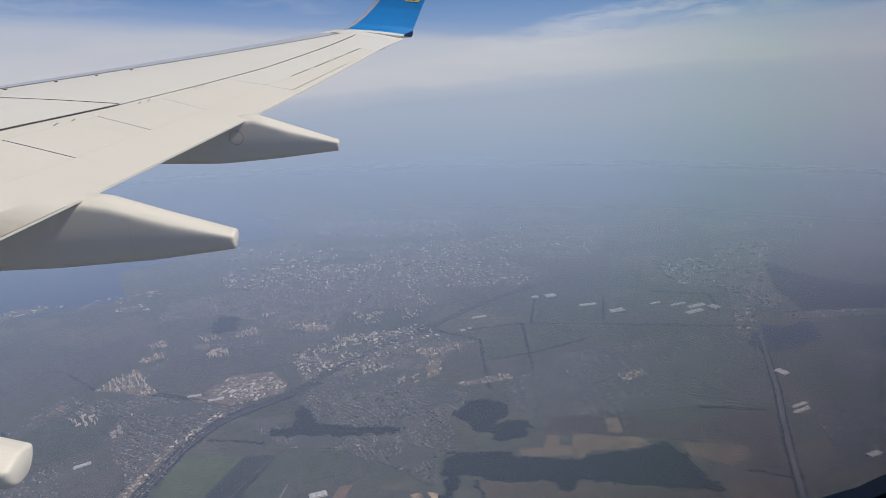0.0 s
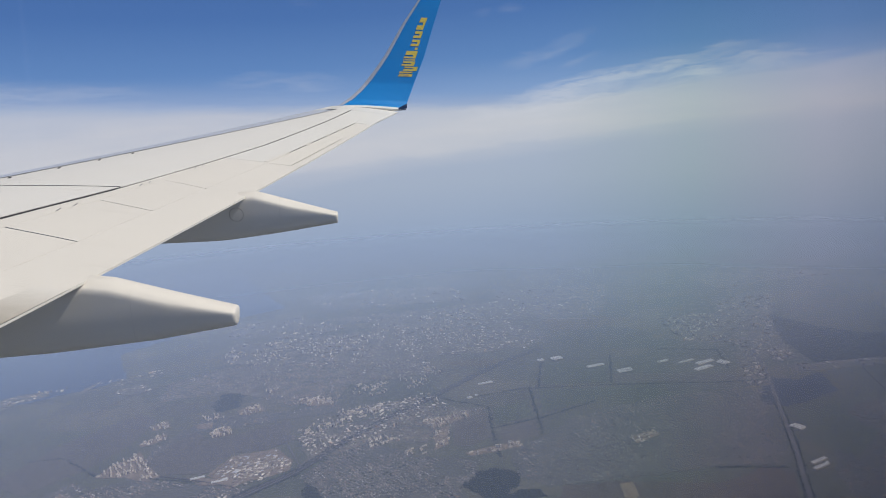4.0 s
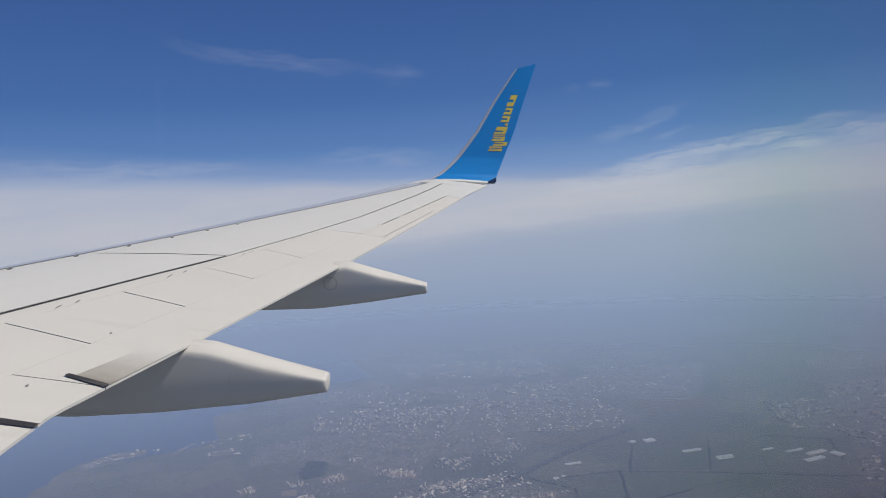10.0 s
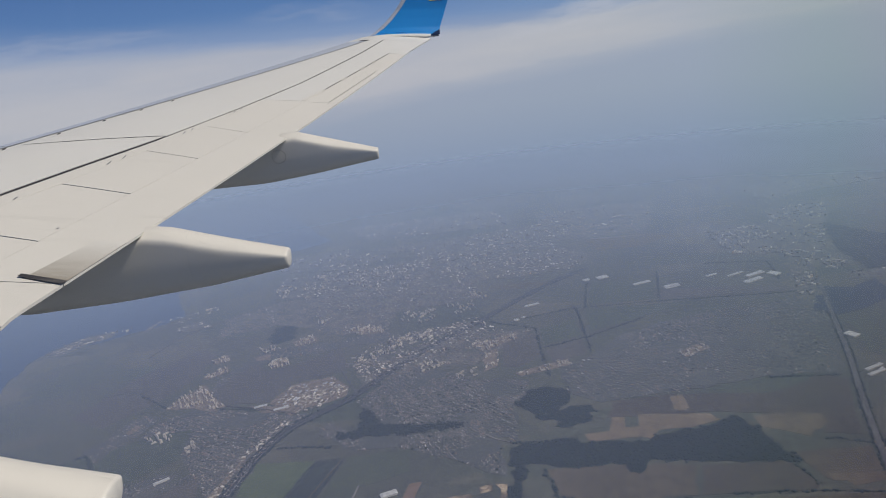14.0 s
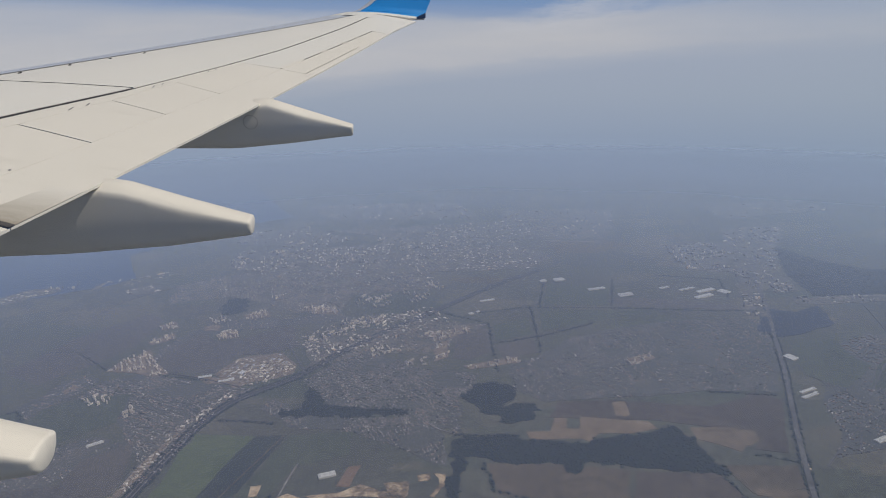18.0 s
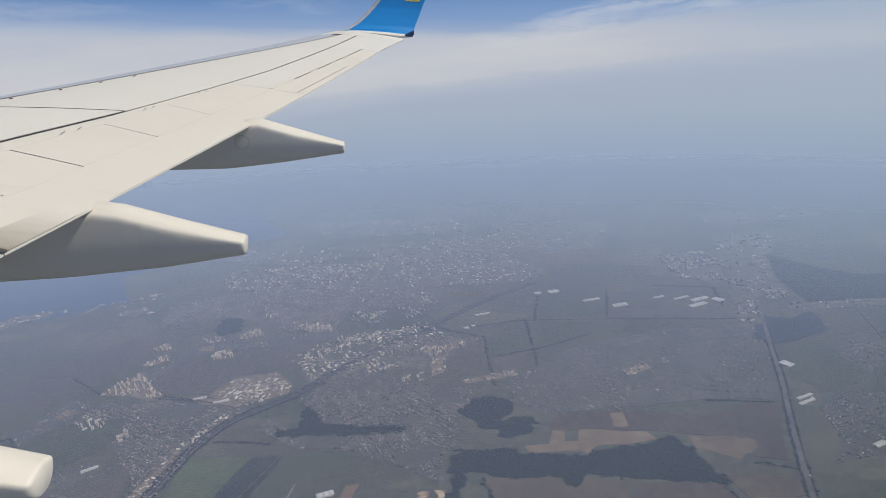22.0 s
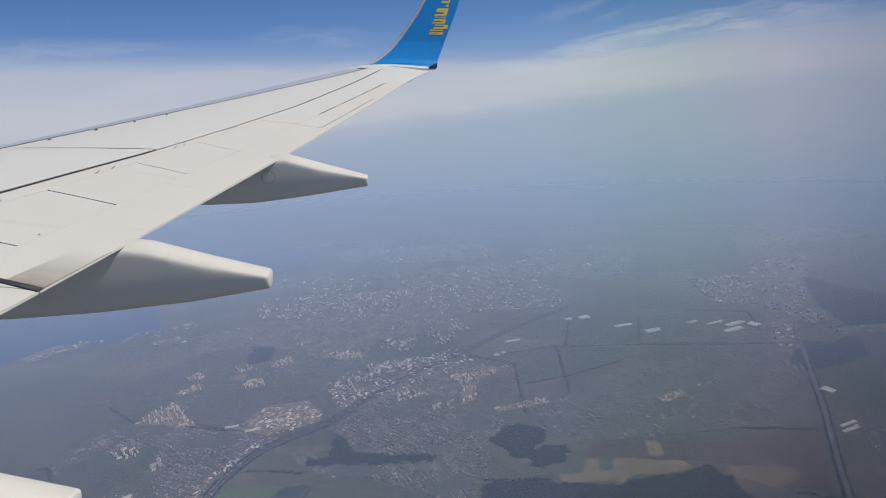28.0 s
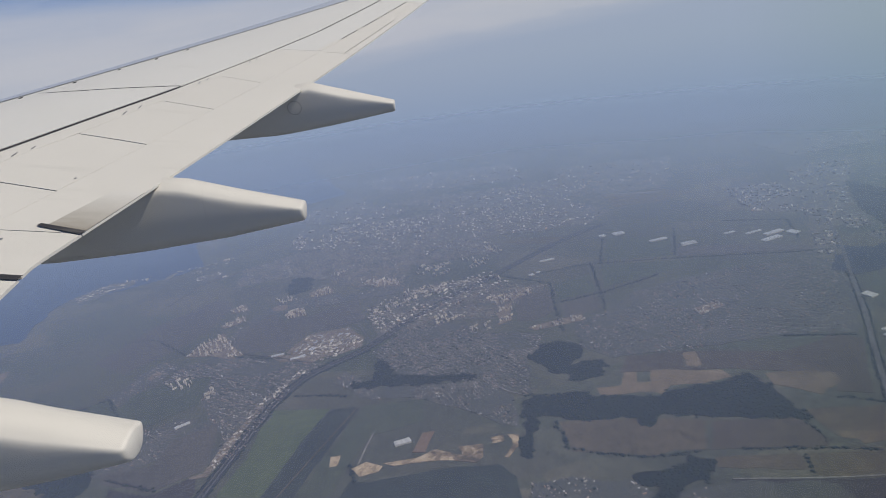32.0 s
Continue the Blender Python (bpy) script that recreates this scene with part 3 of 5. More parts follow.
# ---- winglet ----
PATH = [(17.08, 2.29), (17.22, 2.36), (17.32, 2.49), (17.40, 2.68), (17.47, 2.89), (17.51, 3.21), (17.55, 3.51), (17.64, 4.21), (17.74, 5.00)]
LEADY = [-8.95, -9.15, -9.36, -9.59, -9.79, -10.04, -10.26, -10.67, -11.21]
TRAILY = [-10.70, -10.72, -10.75, -10.83, -10.91, -11.04, -11.16, -11.38, -11.64]
def wl(i, s, side):
    """A point on the winglet: station i (may be broken), chord share s, side +1 inboard, -1 outboard."""
    j = min(int(i), len(PATH) - 2)
    f = i - j
    mixv = lambda a, b: a + (b - a) * f
    x, z = mixv(PATH[j][0], PATH[j + 1][0]), mixv(PATH[j][1], PATH[j + 1][1])
    a, b = mixv(LEADY[j], LEADY[j + 1]), mixv(TRAILY[j], TRAILY[j + 1])
    dx, dz = PATH[j + 1][0] - PATH[j][0], PATH[j + 1][1] - PATH[j][1]
    k = 1 / math.hypot(dx, dz)
    nx, nz = -dz * k, dx * k
    c = a - b
    h = c * foil(s, 0.09) * side
    return (x + nx * h, a - s * c, z + nz * h)
S = [0, 0.02, 0.06, 0.1, 0.17, 0.3, 0.45, 0.6, 0.75, 0.9, 1.0]
def ring(i):
    return [wl(i, s, 1) for s in S] + [wl(i, s, -1) for s in S[::-1][1:-1]]
winglet = part("winglet", grid_bm([ring(i) for i in steps(0.62, 7.97, 40)] + [[wl(7.98 + 0.17 * q, s, d) for s, d, q in [(s, 1, s) for s in S] + [(s, -1, s) for s in S[::-1][1:-1]]]], True), M_BLUE, wing, "bright blue upturned winglet", True)
part("winglet_root", grid_bm([ring(i) for i in steps(0.0, 0.63, 4)], True), M_WING, wing, "white root of the winglet", True)
rows = []
for i in steps(0.5, 7.98, 40):
    rows.append([tuple(Vector(wl(i, s, d)) + Vector((-0.004 if d > 0 else 0.004, 0.006, 0.002))) for s, d in ((0.10, 1), (0.06, 1), (0.02, 1), (0, 1), (0.02, -1), (0.06, -1))])
part("leading_edge_strip", grid_bm(rows), M_STRIP, winglet, "bare grey metal leading-edge strip", True)
# yellow painted marking: plain bars, one for each sign, running up the winglet
def bar(i0, i1, s0, s1):
    rows = [[tuple(Vector(wl(i, s, 1)) + Vector((-0.006, 0, 0))) for s in steps(s0, s1, 4)] for i in steps(i0, i1, 4)]
    part("marking_bar", grid_bm(rows), M_YELLOW, winglet, "yellow painted bar of a marking")
# start along the winglet, length, and how far the sign rises (1) or hangs (-1) beyond the low ones
for a, wd, high, low in ((4.50, 0.19, 1, 0), (4.75, 0.09, 1, 0), (4.90, 0.30, 0, 1), (5.27, 0.32, 1, 0), (5.66, 0.10, 1, 0), (5.82, 0.34, 1, 0), (6.20, 0.07, -1, 0), (6.31, 0.21, 0, 0), (6.57, 0.22, 0, 0), (6.84, 0.36, 0, 0)):
    mid = 0.735 - 0.072 * (a - 4.8)
    s0, s1 = mid - (0.16 if high > 0 else 0.09), mid + (0.22 if low else 0.135)
    if high < 0:
        s0 = mid + 0.055
    if wd < 0.1:
        bar(a, a + wd, s0, s1)
    else:
        bar(a, a + wd * 0.38, s0, s1)
        bar(a + wd * 0.62, a + wd, s0, s1)
        bar(a + wd * 0.36, a + wd * 0.64, s1 - (s1 - s0) * 0.3, s1)
# dark tail cap with the light at the tip
rows = [[(17.07, -10.54, 2.30), (17.15, -10.54, 2.31), (17.15, -10.54, 2.345), (17.07, -10.54, 2.335)], [(17.07, -10.725, 2.33), (17.17, -10.725, 2.35), (17.18, -10.725, 2.44), (17.08, -10.725, 2.42)]]
part("tip_light_housing", grid_bm(rows, True), M_NAVY, wing, "dark blue tail light housing at the tip")

# ---- flap track fairings ----
def fairing(x, y0, y1, crown, keel, half, seam):
    """A canoe-shaped fairing under the wing; crown and keel are broken lines of (y, z)."""
    crown, keel = sorted(crown), sorted(keel)
    def section(y):
        zt, zb = line_at(crown, y), line_at(keel, y)
        u = (y - y0) / (y1 - y0)
        w = half * (1 - 0.42 * u ** 2.2) * min(1.0, 0.35 + 2.2 * u)
        d = zt - zb
        e = min(0.34 * d, 0.125)
        pts = [(0, zt), (0.55, zt - 0.16 * e), (0.92, zt - 0.52 * e), (0.965, zt - 0.60 * e), (0.99, zt - 0.72 * e), (0.998, zt - 0.86 * e), (0.992, zt - 1.0 * e), (0.93, zt - 1.1 * e - 0.2 * d), (0.82, zb + 0.30 * d), (0.71, zb + 0.19 * d), (0.55, zb + 0.09 * d), (0.34, zb + 0.025 * d), (0, zb)]
        right = [(x + w * a, y, z) for a, z in pts]
        left = [(x - w * a, y, z) for a, z in pts[-2:0:-1]]
        return right + left
    def shell(name, ya, yb, k, label, end):
        secs = [section(y) for y in steps(ya, yb, k)]
        if end:
            c = Vector((x, yb, (line_at(crown, yb) + line_at(keel, yb)) / 2))
            for dy, s in ((-0.014, 0.965), (-0.024, 0.90), (-0.030, 0.75)):
                secs.append([tuple(c + (Vector(p) - c) * s + Vector((0, dy, 0))) for p in secs[k - 1]])
        return part(name, grid_bm(secs, True), M_FAIR, body, label, True)
    body = new("flap_track_fairing")
    body.parent = wing
    body["label"] = "cream-white canoe-shaped flap track fairing under the wing"
    shell("fairing_shell", y0, seam + 0.001, 18, "", False)
    shell("fairing_tail", seam - 0.001, y1 + 0.02, 12, "", True)
    secs = [[tuple(Vector((x, p[1], 0)) + (Vector(p) - Vector((x, p[1], 0))) * 1.0 + Vector(((p[0] - x) * -0.003, 0, 0))) for p in section(y)] for y in (seam + 0.01, seam - 0.01)]
    part("seam_strip", grid_bm(secs, True), M_SEAM, body, "dark joint line")
    yb = seam + 0.03
    side = section(yb)
    edge = min(p[0] for p in side)
    bm = bmesh.new()
    bmesh.ops.create_cone(bm, segments=10, radius1=0.005, radius2=0.004, depth=0.004, cap_ends=True, matrix=pose(edge - 0.001, yb, line_at(crown, yb) - 0.10, 0, 90, 0))
    part("fastener", bm, M_BROWN, body)
    return body

f2 = fairing(7.10, -5.2, -8.73, [(-5.2, 0.35), (-6.6, 0.42), (-7.5, 0.685), (-7.70, 0.718), (-8.73, 0.43)],
             [(-5.2, 0.25), (-5.8, 0.10), (-6.6, 0.055), (-7.4, 0.095), (-8.1, 0.17), (-8.73, 0.275)], 0.20, -7.97)
f1 = fairing(9.85, -6.2, -9.43, [(-6.2, 0.80), (-7.4, 0.85), (-8.2, 1.09), (-8.45, 1.133), (-9.43, 0.862)],
             [(-6.2, 0.72), (-6.8, 0.56), (-7.38, 0.51), (-8.08, 0.53), (-8.71, 0.61), (-9.43, 0.725)], 0.19, -8.77)
f3 = fairing(4.50, -4.6, -8.27, [(-4.6, 0.0), (-6.6, 0.10), (-7.3, 0.33), (-7.71, 0.25), (-8.0, 0.155), (-8.27, 0.06)],
             [(-4.6, -0.1), (-6.0, -0.28), (-7.0, -0.26), (-7.58, -0.21), (-7.86, -0.17), (-8.31, -0.075)], 0.21, -7.45)
# round access cover on the outer fairing
bm = bmesh.new()
def cover(y, z):
    u = (y + 6.2) / -3.23
    return (9.85 - 0.19 * (1 - 0.42 * u ** 2.2) * (0.938 + 0.72 * (z - 0.86)) - 0.004, y, z)
ringv = [[bm.verts.new(cover(-8.28 + r * math.cos(a), 0.86 + r * math.sin(a))) for a in steps(0, 2 * math.pi, 25)[:-1]] for r in (0.082, 0.077)]
for k in range(24):
    bm.faces.new((ringv[0][k], ringv[0][(k + 1) % 24], ringv[1][(k + 1) % 24], ringv[1][k]))
part("access_cover_ring", bm, M_BROWN, f1, "thin joint of a round access cover")

# ---- cabin side round the camera ----
def rounded(cy, cz, hy, hz, r, x, k=9):
    out = []
    for qx, qz, a0 in ((1, 1, 0), (-1, 1, 90), (-1, -1, 180), (1, -1, 270)):
        for a in steps(a0, a0 + 90, k):
            out.append((x, cy + qx * (hy - r) + r * math.cos(radians(a)), cz + qz * (hz - r) + r * math.sin(radians(a))))
    return out
CY, CZ, WZ = -9.768, 1.815, 1.8465
cabin = new("wall_cabin")
cabin.matrix_world = AIR
tagged(cabin, "cabin side wall with a rounded window opening", "wall", kind="structure")
loops = [rounded(CY, CZ, 0.9, 1.1, 0.02, 1.885), rounded(CY, WZ, 0.239, 0.194, 0.102, 1.885), rounded(CY, WZ, 0.239, 0.194, 0.102, 1.845), rounded(CY, WZ, 0.249, 0.204, 0.108, 1.835), rounded(CY, CZ, 0.9, 1.1, 0.02, 1.835)]
part("wall_panel", grid_bm(loops + [loops[0]], True, False), M_TRIM, cabin, "pale grey plastic wall panel")
loops = [rounded(CY, WZ, 0.249, 0.204, 0.108, 1.88), rounded(CY, WZ, 0.235, 0.190, 0.098, 1.875), rounded(CY, WZ, 0.235, 0.190, 0.098, 1.85), rounded(CY, WZ, 0.249, 0.204, 0.108, 1.848)]
part("window_seal", grid_bm(loops + [loops[0]], True, False), M_SEAL, cabin, "black rubber window seal")
pane = grid_bm([rounded(CY, WZ, 0.244, 0.199, 0.104, 1.862), rounded(CY, WZ, 0.244, 0.199, 0.104, 1.866)], True)
pane = part("window_pane", pane, M_WINDOW, cabin, "clear acrylic window pane with faint stress colours and painted corner shade")
# the rest of the cabin closes in behind the camera
def cabin_slab(name, x0, x1, y0, y1, z0, z1, label):
    bm = bmesh.new()
    bmesh.ops.create_cube(bm, size=1.0, matrix=Matrix.Translation(((x0 + x1) / 2, (y0 + y1) / 2, (z0 + z1) / 2)) @ Matrix.Diagonal((x1 - x0, y1 - y0, z1 - z0, 1)))
    bmesh.ops.bevel(bm, geom=bm.edges[:], offset=0.008, segments=2, affect="EDGES")
    ob = part(name, bm, M_TRIM, None)
    ob.matrix_world = AIR
    tagged(ob, label, name.split("_")[0], kind="structure")
cabin_slab("ceiling", 0.0, 1.83, CY - 0.9, CY + 0.9, 2.92, 2.96, "plain pale cabin ceiling")
cabin_slab("floor", 0.0, 1.83, CY - 0.9, CY + 0.9, 0.66, 0.70, "plain grey cabin floor")
cabin_slab("wall_inner", -0.04, 0.0, CY - 0.9, CY + 0.9, 0.66, 2.96, "plain cabin partition behind the seats")
cabin_slab("wall_front", 0.0, 1.83, CY + 0.9, CY + 0.94, 0.66, 2.96, "plain cabin end wall")
cabin_slab("wall_back", 0.0, 1.83, CY - 0.94, CY - 0.9, 0.66, 2.96, "plain cabin end wall")

# ---- the country below: x outboard from the aircraft, y forward; heights above GROUND ----
# The land stands at about a quarter of its true size and distance, within the camera's reach: one unit is about four metres.
rng = np.random.default_rng(7)
LAYER = [0]


def inside_many(poly, x, y):
    hit = np.zeros(len(x), bool)
    for (x0, y0), (x1, y1) in zip(poly, poly[1:] + poly[:1]):
        if y0 != y1:
            hit ^= ((y0 > y) != (y1 > y)) & (x < x0 + (y - y0) * (x1 - x0) / (y1 - y0))
    return hit


def ragged(poly, cut=28.0, wobble=6.0, seed=0):
    """The outline with its sides cut up and shaken a little, as edges of fields and woods are."""
    r = random.Random(seed)
    out = []
    for (x0, y0), (x1, y1) in zip(poly, poly[1:] + poly[:1]):
        k = max(1, int(math.hypot(x1 - x0, y1 - y0) / cut))
        for i in range(k):
            f = i / k
            s = 0 if i == 0 else wobble
            out.append((x0 + (x1 - x0) * f + r.uniform(-s, s), y0 + (y1 - y0) * f + r.uniform(-s, s)))
    return out


def sheet(name, poly, material, rise, label, category, group="", kind="structure", wobble=2.5):
    """A piece of ground with a ragged edge, each one a little above the last."""
    LAYER[0] += 1
    rise += 0.004 * LAYER[0]
    pts = ragged(poly, 30, wobble, len(poly) + int(abs(poly[0][0])))
    bm = bmesh.new()
    up = [bm.verts.new((x, y, GROUND + rise)) for x, y in pts]
    dn = [bm.verts.new((x, y, GROUND - 0.3)) for x, y in pts]
    for a, b, d in tessellate_polygon([[Vector((x, y, 0)) for x, y in pts]]):
        if len({a, b, d}) == 3:
            bm.faces.new((up[a], up[b], up[d]))
    for k in range(len(pts)):
        m = (k + 1) % len(pts)
        bm.faces.new((up[k], dn[k], dn[m], up[m]))
    bmesh.ops.recalc_face_normals(bm, faces=bm.faces)
    return tagged(part(name, bm, material, None), label, category, group, kind)


def ribbon(name, pts, width, material, rise, label, category="road"):
    """A road along a broken line, rounded at its bends."""
    LAYER[0] += 1
    rise += 0.004 * LAYER[0]
    path = []
    for i, p in enumerate(pts):
        if 0 < i < len(pts) - 1:
            a, b, c = Vector(pts[i - 1]), Vector(p), Vector(pts[i + 1])
            for f in steps(0, 1, 7):
                path.append((a + b) / 2 * (1 - f) ** 2 + b * 2 * f * (1 - f) + (b + c) / 2 * f * f)
        else:
            path.append(Vector(p))
    rows = []
    for i, p in enumerate(path):
        d = path[min(i + 1, len(path) - 1)] - path[max(i - 1, 0)]
        d = Vector((-d.y, d.x)).normalized() * width / 2
        rows.append([(p.x + d.x, p.y + d.y, GROUND - 0.2), (p.x + d.x, p.y + d.y, GROUND + rise), (p.x - d.x, p.y - d.y, GROUND + rise), (p.x - d.x, p.y - d.y, GROUND - 0.2)])
    tagged(part(name, grid_bm(rows), material, None), label, category, kind="structure")
    return [(p.x, p.y) for p in path]


# water
sheet("water_sea", [(1554, 1569), (1671, 1515), (1689, 1388), (1719, 1200), (1929, 1227), (2003, 1214), (2043, 1074), (2102, 931), (2181, 820), (2461, 936), (2643, 781), (2841, 603), (2957, 405)] + [(4250, 900), (4300, 1900), (3300, 3400), (1900, 4300), (500, 4600), (900, 3000)], M_SEA, 0.5, "calm grey-blue sea off the town", "sea", wobble=9)
sheet("water_lake", [(1465, -1248), (1503, -1365), (1435, -1433), (1350, -1481), (1217, -1460), (1184, -1315), (1046, -1219), (1055, -1116), (1280, -1227), (1334, -1278), (1418, -1254)], M_POND, 0.5, "dark calm lake beside the villages", "lake", wobble=6)
sheet("water_pond", [(1491, -924), (1636, -1022), (1592, -1094), (1626, -1176), (1504, -1141), (1467, -1050), (1446, -957)], M_POND, 0.5, "dark pond at the edge of the town", "pond", wobble=5)

# fields, each a plot of its own
BARRED = []


def field(material, label, poly):
    BARRED.append(poly)
    sheet("field", poly, material, 0.35, label, "field", "fields", "structure")


field(M_GREENF, "long pale green crop field beside the railway", [(1186, 388), (1162, 262), (1085, 294), (933, 344), (893, 356), (837, 373), (849, 443), (919, 431), (1033, 398)])
field(M_DARKF, "dark green meadow strip beside the crop field", [(1161, 260), (1160, 200), (1030, 248), (883, 303), (893, 356), (933, 344), (1085, 294)])
field(M_MEADOW, "dull green meadow before the quarry", [(1159, 195), (1152, 75), (1078, 78), (1055, 170), (982, 206), (872, 237), (883, 298), (1028, 243)])
field(M_DARKF, "dark green field below the quarry", [(923, 166), (932, 55), (924, -47), (888, -70), (818, -74), (870, 224), (929, 202)])
field(M_BROWNF, "wide brown ploughed field below the wood", [(1019, -163), (998, -293), (975, -296), (989, -340), (965, -404), (891, -376), (901, -326), (892, -289), (904, -250), (931, -170)])
field(M_BROWNF2, "dull brown field beside the hedge", [(963, -412), (941, -549), (876, -561), (862, -552), (883, -429), (890, -381)])
field(M_BROWNF, "narrow reddish brown field below the hedge", [(871, -380), (855, -503), (817, -496), (848, -374)])
field(M_OCHRE, "olive brown field with a straight edge", [(855, -510), (831, -642), (789, -623), (795, -511), (809, -498)])
field(M_BARE, "dark soil field below the lane", [(815, -386), (778, -595), (711, -569), (748, -353)])
field(M_OCHRE, "dry field across the main road", [(843, -682), (833, -779), (745, -723), (749, -628)])
field(M_BROWNF2, "broad dull brown field behind the stubble", [(1213, -340), (1205, -452), (1153, -628), (1185, -764), (1159, -793), (981, -698), (1001, -645), (1052, -684), (1089, -582), (1116, -515), (1155, -310)])
field(M_TAN, "pale tan stubble plots stepping along the wood", [(1110, -253), (1107, -300), (1152, -318), (1147, -342), (1111, -332), (1107, -356), (1148, -369), (1129, -439), (1116, -494), (1088, -502), (1078, -446), (1086, -386), (1060, -364), (1073, -350), (1085, -255)])
field(M_TAN, "small square tan stubble field", [(1195, -449), (1197, -476), (1144, -469), (1137, -458), (1145, -440)])
field(M_TAN2, "tan stubble field near the road", [(1084, -586), (1057, -678), (1028, -671), (1011, -644), (1042, -568)])
field(M_BROWNF, "dull brown field by the road fork", [(961, -564), (945, -691), (885, -669), (882, -578)])
field(M_TAN2, "small pale strip by the road fork", [(893, -587), (877, -675), (860, -665), (856, -604), (871, -602), (877, -581)])
field(M_BROWNF2, "reddish brown field inside the village", [(1167, -705), (1199, -757), (1119, -752), (1014, -712), (1021, -669)])
field(M_TAN2, "pale stubble field beside the main road", [(1085, -562), (1072, -651), (1031, -655), (995, -619), (1045, -559)])
field(M_BROWNF2, "brown field beyond the road villages", [(1020, -914), (1019, -1043), (919, -1020), (942, -856)])
field(M_MEADOW, "dull green field across the main road", [(1408, -960), (1421, -1076), (1306, -1059), (1277, -1074), (1185, -951), (1253, -899)])
field(M_MEADOW, "dark green field beside the side road", [(1275, -1086), (1343, -1183), (1215, -1143), (1165, -1088), (1178, -997)])
field(M_BARE2, "broad grey-brown field among the new blocks", [(1530, 560), (1620, 529), (1688, 486), (1624, 439), (1635, 376), (1703, 251), (1566, 226), (1535, 295), (1537, 363), (1448, 401), (1464, 506)])
field(M_BARE2, "grey-brown field near the sea", [(1518, 896), (1707, 808), (1851, 673), (1795, 613), (1650, 635), (1534, 696), (1441, 789)])
field(M_MEADOW, "dark olive field below the new blocks", [(1328, 722), (1364, 665), (1368, 559), (1249, 550), (1192, 629), (1195, 744)])
field(M_BARE2, "grey-brown field beside the railway village", [(1049, 574), (1124, 565), (1171, 486), (1080, 473), (1014, 470), (970, 551), (1009, 647), (1043, 670)])
field(M_BARE, "dark field beside the railway", [(996, 632), (963, 549), (1001, 480), (955, 467), (914, 481), (915, 616)])
field(M_MEADOW, "square green field between tree belts", [(1627, -276), (1660, -376), (1552, -366), (1524, -265)])
field(M_BARE2, "grey field between tree belts", [(1497, -262), (1531, -361), (1446, -353), (1435, -300), (1418, -262)])
field(M_MEADOW, "dull green field behind the warehouses", [(1922, -492), (1861, -662), (1715, -616), (1749, -440)])
field(M_BARE2, "dull field behind the warehouses", [(1776, -656), (1740, -776), (1686, -917), (1617, -1009), (1707, -629)])
field(M_MEADOW, "olive field below the hedge line", [(1718, -421), (1689, -573), (1657, -706), (1611, -545), (1569, -391)])
field(M_BARE2, "grey-brown field beside the new estate", [(1569, -165), (1612, -255), (1470, -246), (1430, -183), (1443, -149)])
field(M_OCHRE, "pale earth strip by the railway yard", [(2017, -192), (2017, -302), (1980, -376), (1945, -341), (1971, -239)])
field(M_OCHRE, "wide dry airfield grass beyond the town", [(2377, -595), (2372, -800), (2287, -897), (2209, -752), (2223, -603)])
field(M_OCHRE, "large olive yellow field with a ragged edge", [(1014, 1106), (1103, 1066), (1185, 1035), (1183, 951), (1142, 921), (1093, 837), (1031, 802), (1013, 751), (914, 772), (962, 1064)])
field(M_MEADOW, "dark green field below the village", [(1261, 953), (1274, 863), (1330, 776), (1231, 696), (1091, 701), (1111, 820), (1184, 932)])
field(M_PLOT, "pale earth triangle beside the village", [(1522, 1177), (1545, 1122), (1480, 1110)])

# sandy quarry
for poly in ([(1004, 242), (1005, 224), (977, 227), (975, 241)], [(963, 202), (977, 177), (959, 148), (946, 155), (939, 185)], [(967, 148), (969, 91), (987, 57), (964, 20), (950, -22), (935, -10), (955, 54), (956, 129)], [(986, 18), (984, -26), (948, -22), (946, 7)], [(999, -40), (1003, -63), (984, -62), (982, -41)], [(1002, -68), (996, -89), (967, -84), (938, -64), (941, -57), (970, -75), (987, -76)], [(959, -704), (957, -714), (931, -708), (930, -697)]):
    sheet("quarry_pit", poly, M_SAND, 0.6, "pale sandy quarry ground", "quarry", "quarry pits", "structure", 8)
sheet("quarry_pit", [(1040, 79), (1041, 57), (982, 75), (986, 98)], M_BRICKY, 0.6, "reddish earth heap in the quarry", "quarry", "quarry pits", "structure", 2)

# bare building ground round the new blocks
for poly in ([(1488, 658), (1538, 642), (1601, 594), (1543, 566), (1458, 505), (1441, 529), (1473, 588)], [(1732, 494), (1738, 453), (1697, 444), (1703, 486)], [(1673, 448), (1700, 406), (1644, 385), (1637, 434)], [(1645, 613), (1698, 561), (1663, 549), (1629, 601)], [(1800, 404), (1834, 347), (1777, 324), (1767, 386)], [(1827, 246), (1841, 195), (1802, 143), (1761, 136), (1779, 209)], [(1594, -88), (1630, -213), (1592, -209), (1546, -108)], [(1527, -116), (1550, -152), (1452, -139), (1432, -102)], [(1402, -169), (1435, -303), (1396, -296), (1381, -181)],
             [(1437, 401), (1517, 361), (1534, 261), (1461, 216), (1415, 220), (1389, 306), (1361, 340)], [(1438, 446), (1407, 340), (1373, 332), (1394, 407)], [(1753, 618), (1779, 579), (1732, 559), (1723, 603)], [(1401, 719), (1429, 705), (1415, 688), (1385, 705)], [(1000, 493), (1009, 454), (994, 459), (994, 489)], [(1011, 469), (1080, 455), (1149, 432), (1222, 413), (1210, 404), (1134, 423), (1050, 443), (1000, 459)], [(1378, -542), (1405, -609), (1378, -616), (1349, -550)]):
    sheet("building_plot", poly, M_PLOT, 0.5, "pale bare building ground between the blocks", "plot", "building plots", "structure", 5)

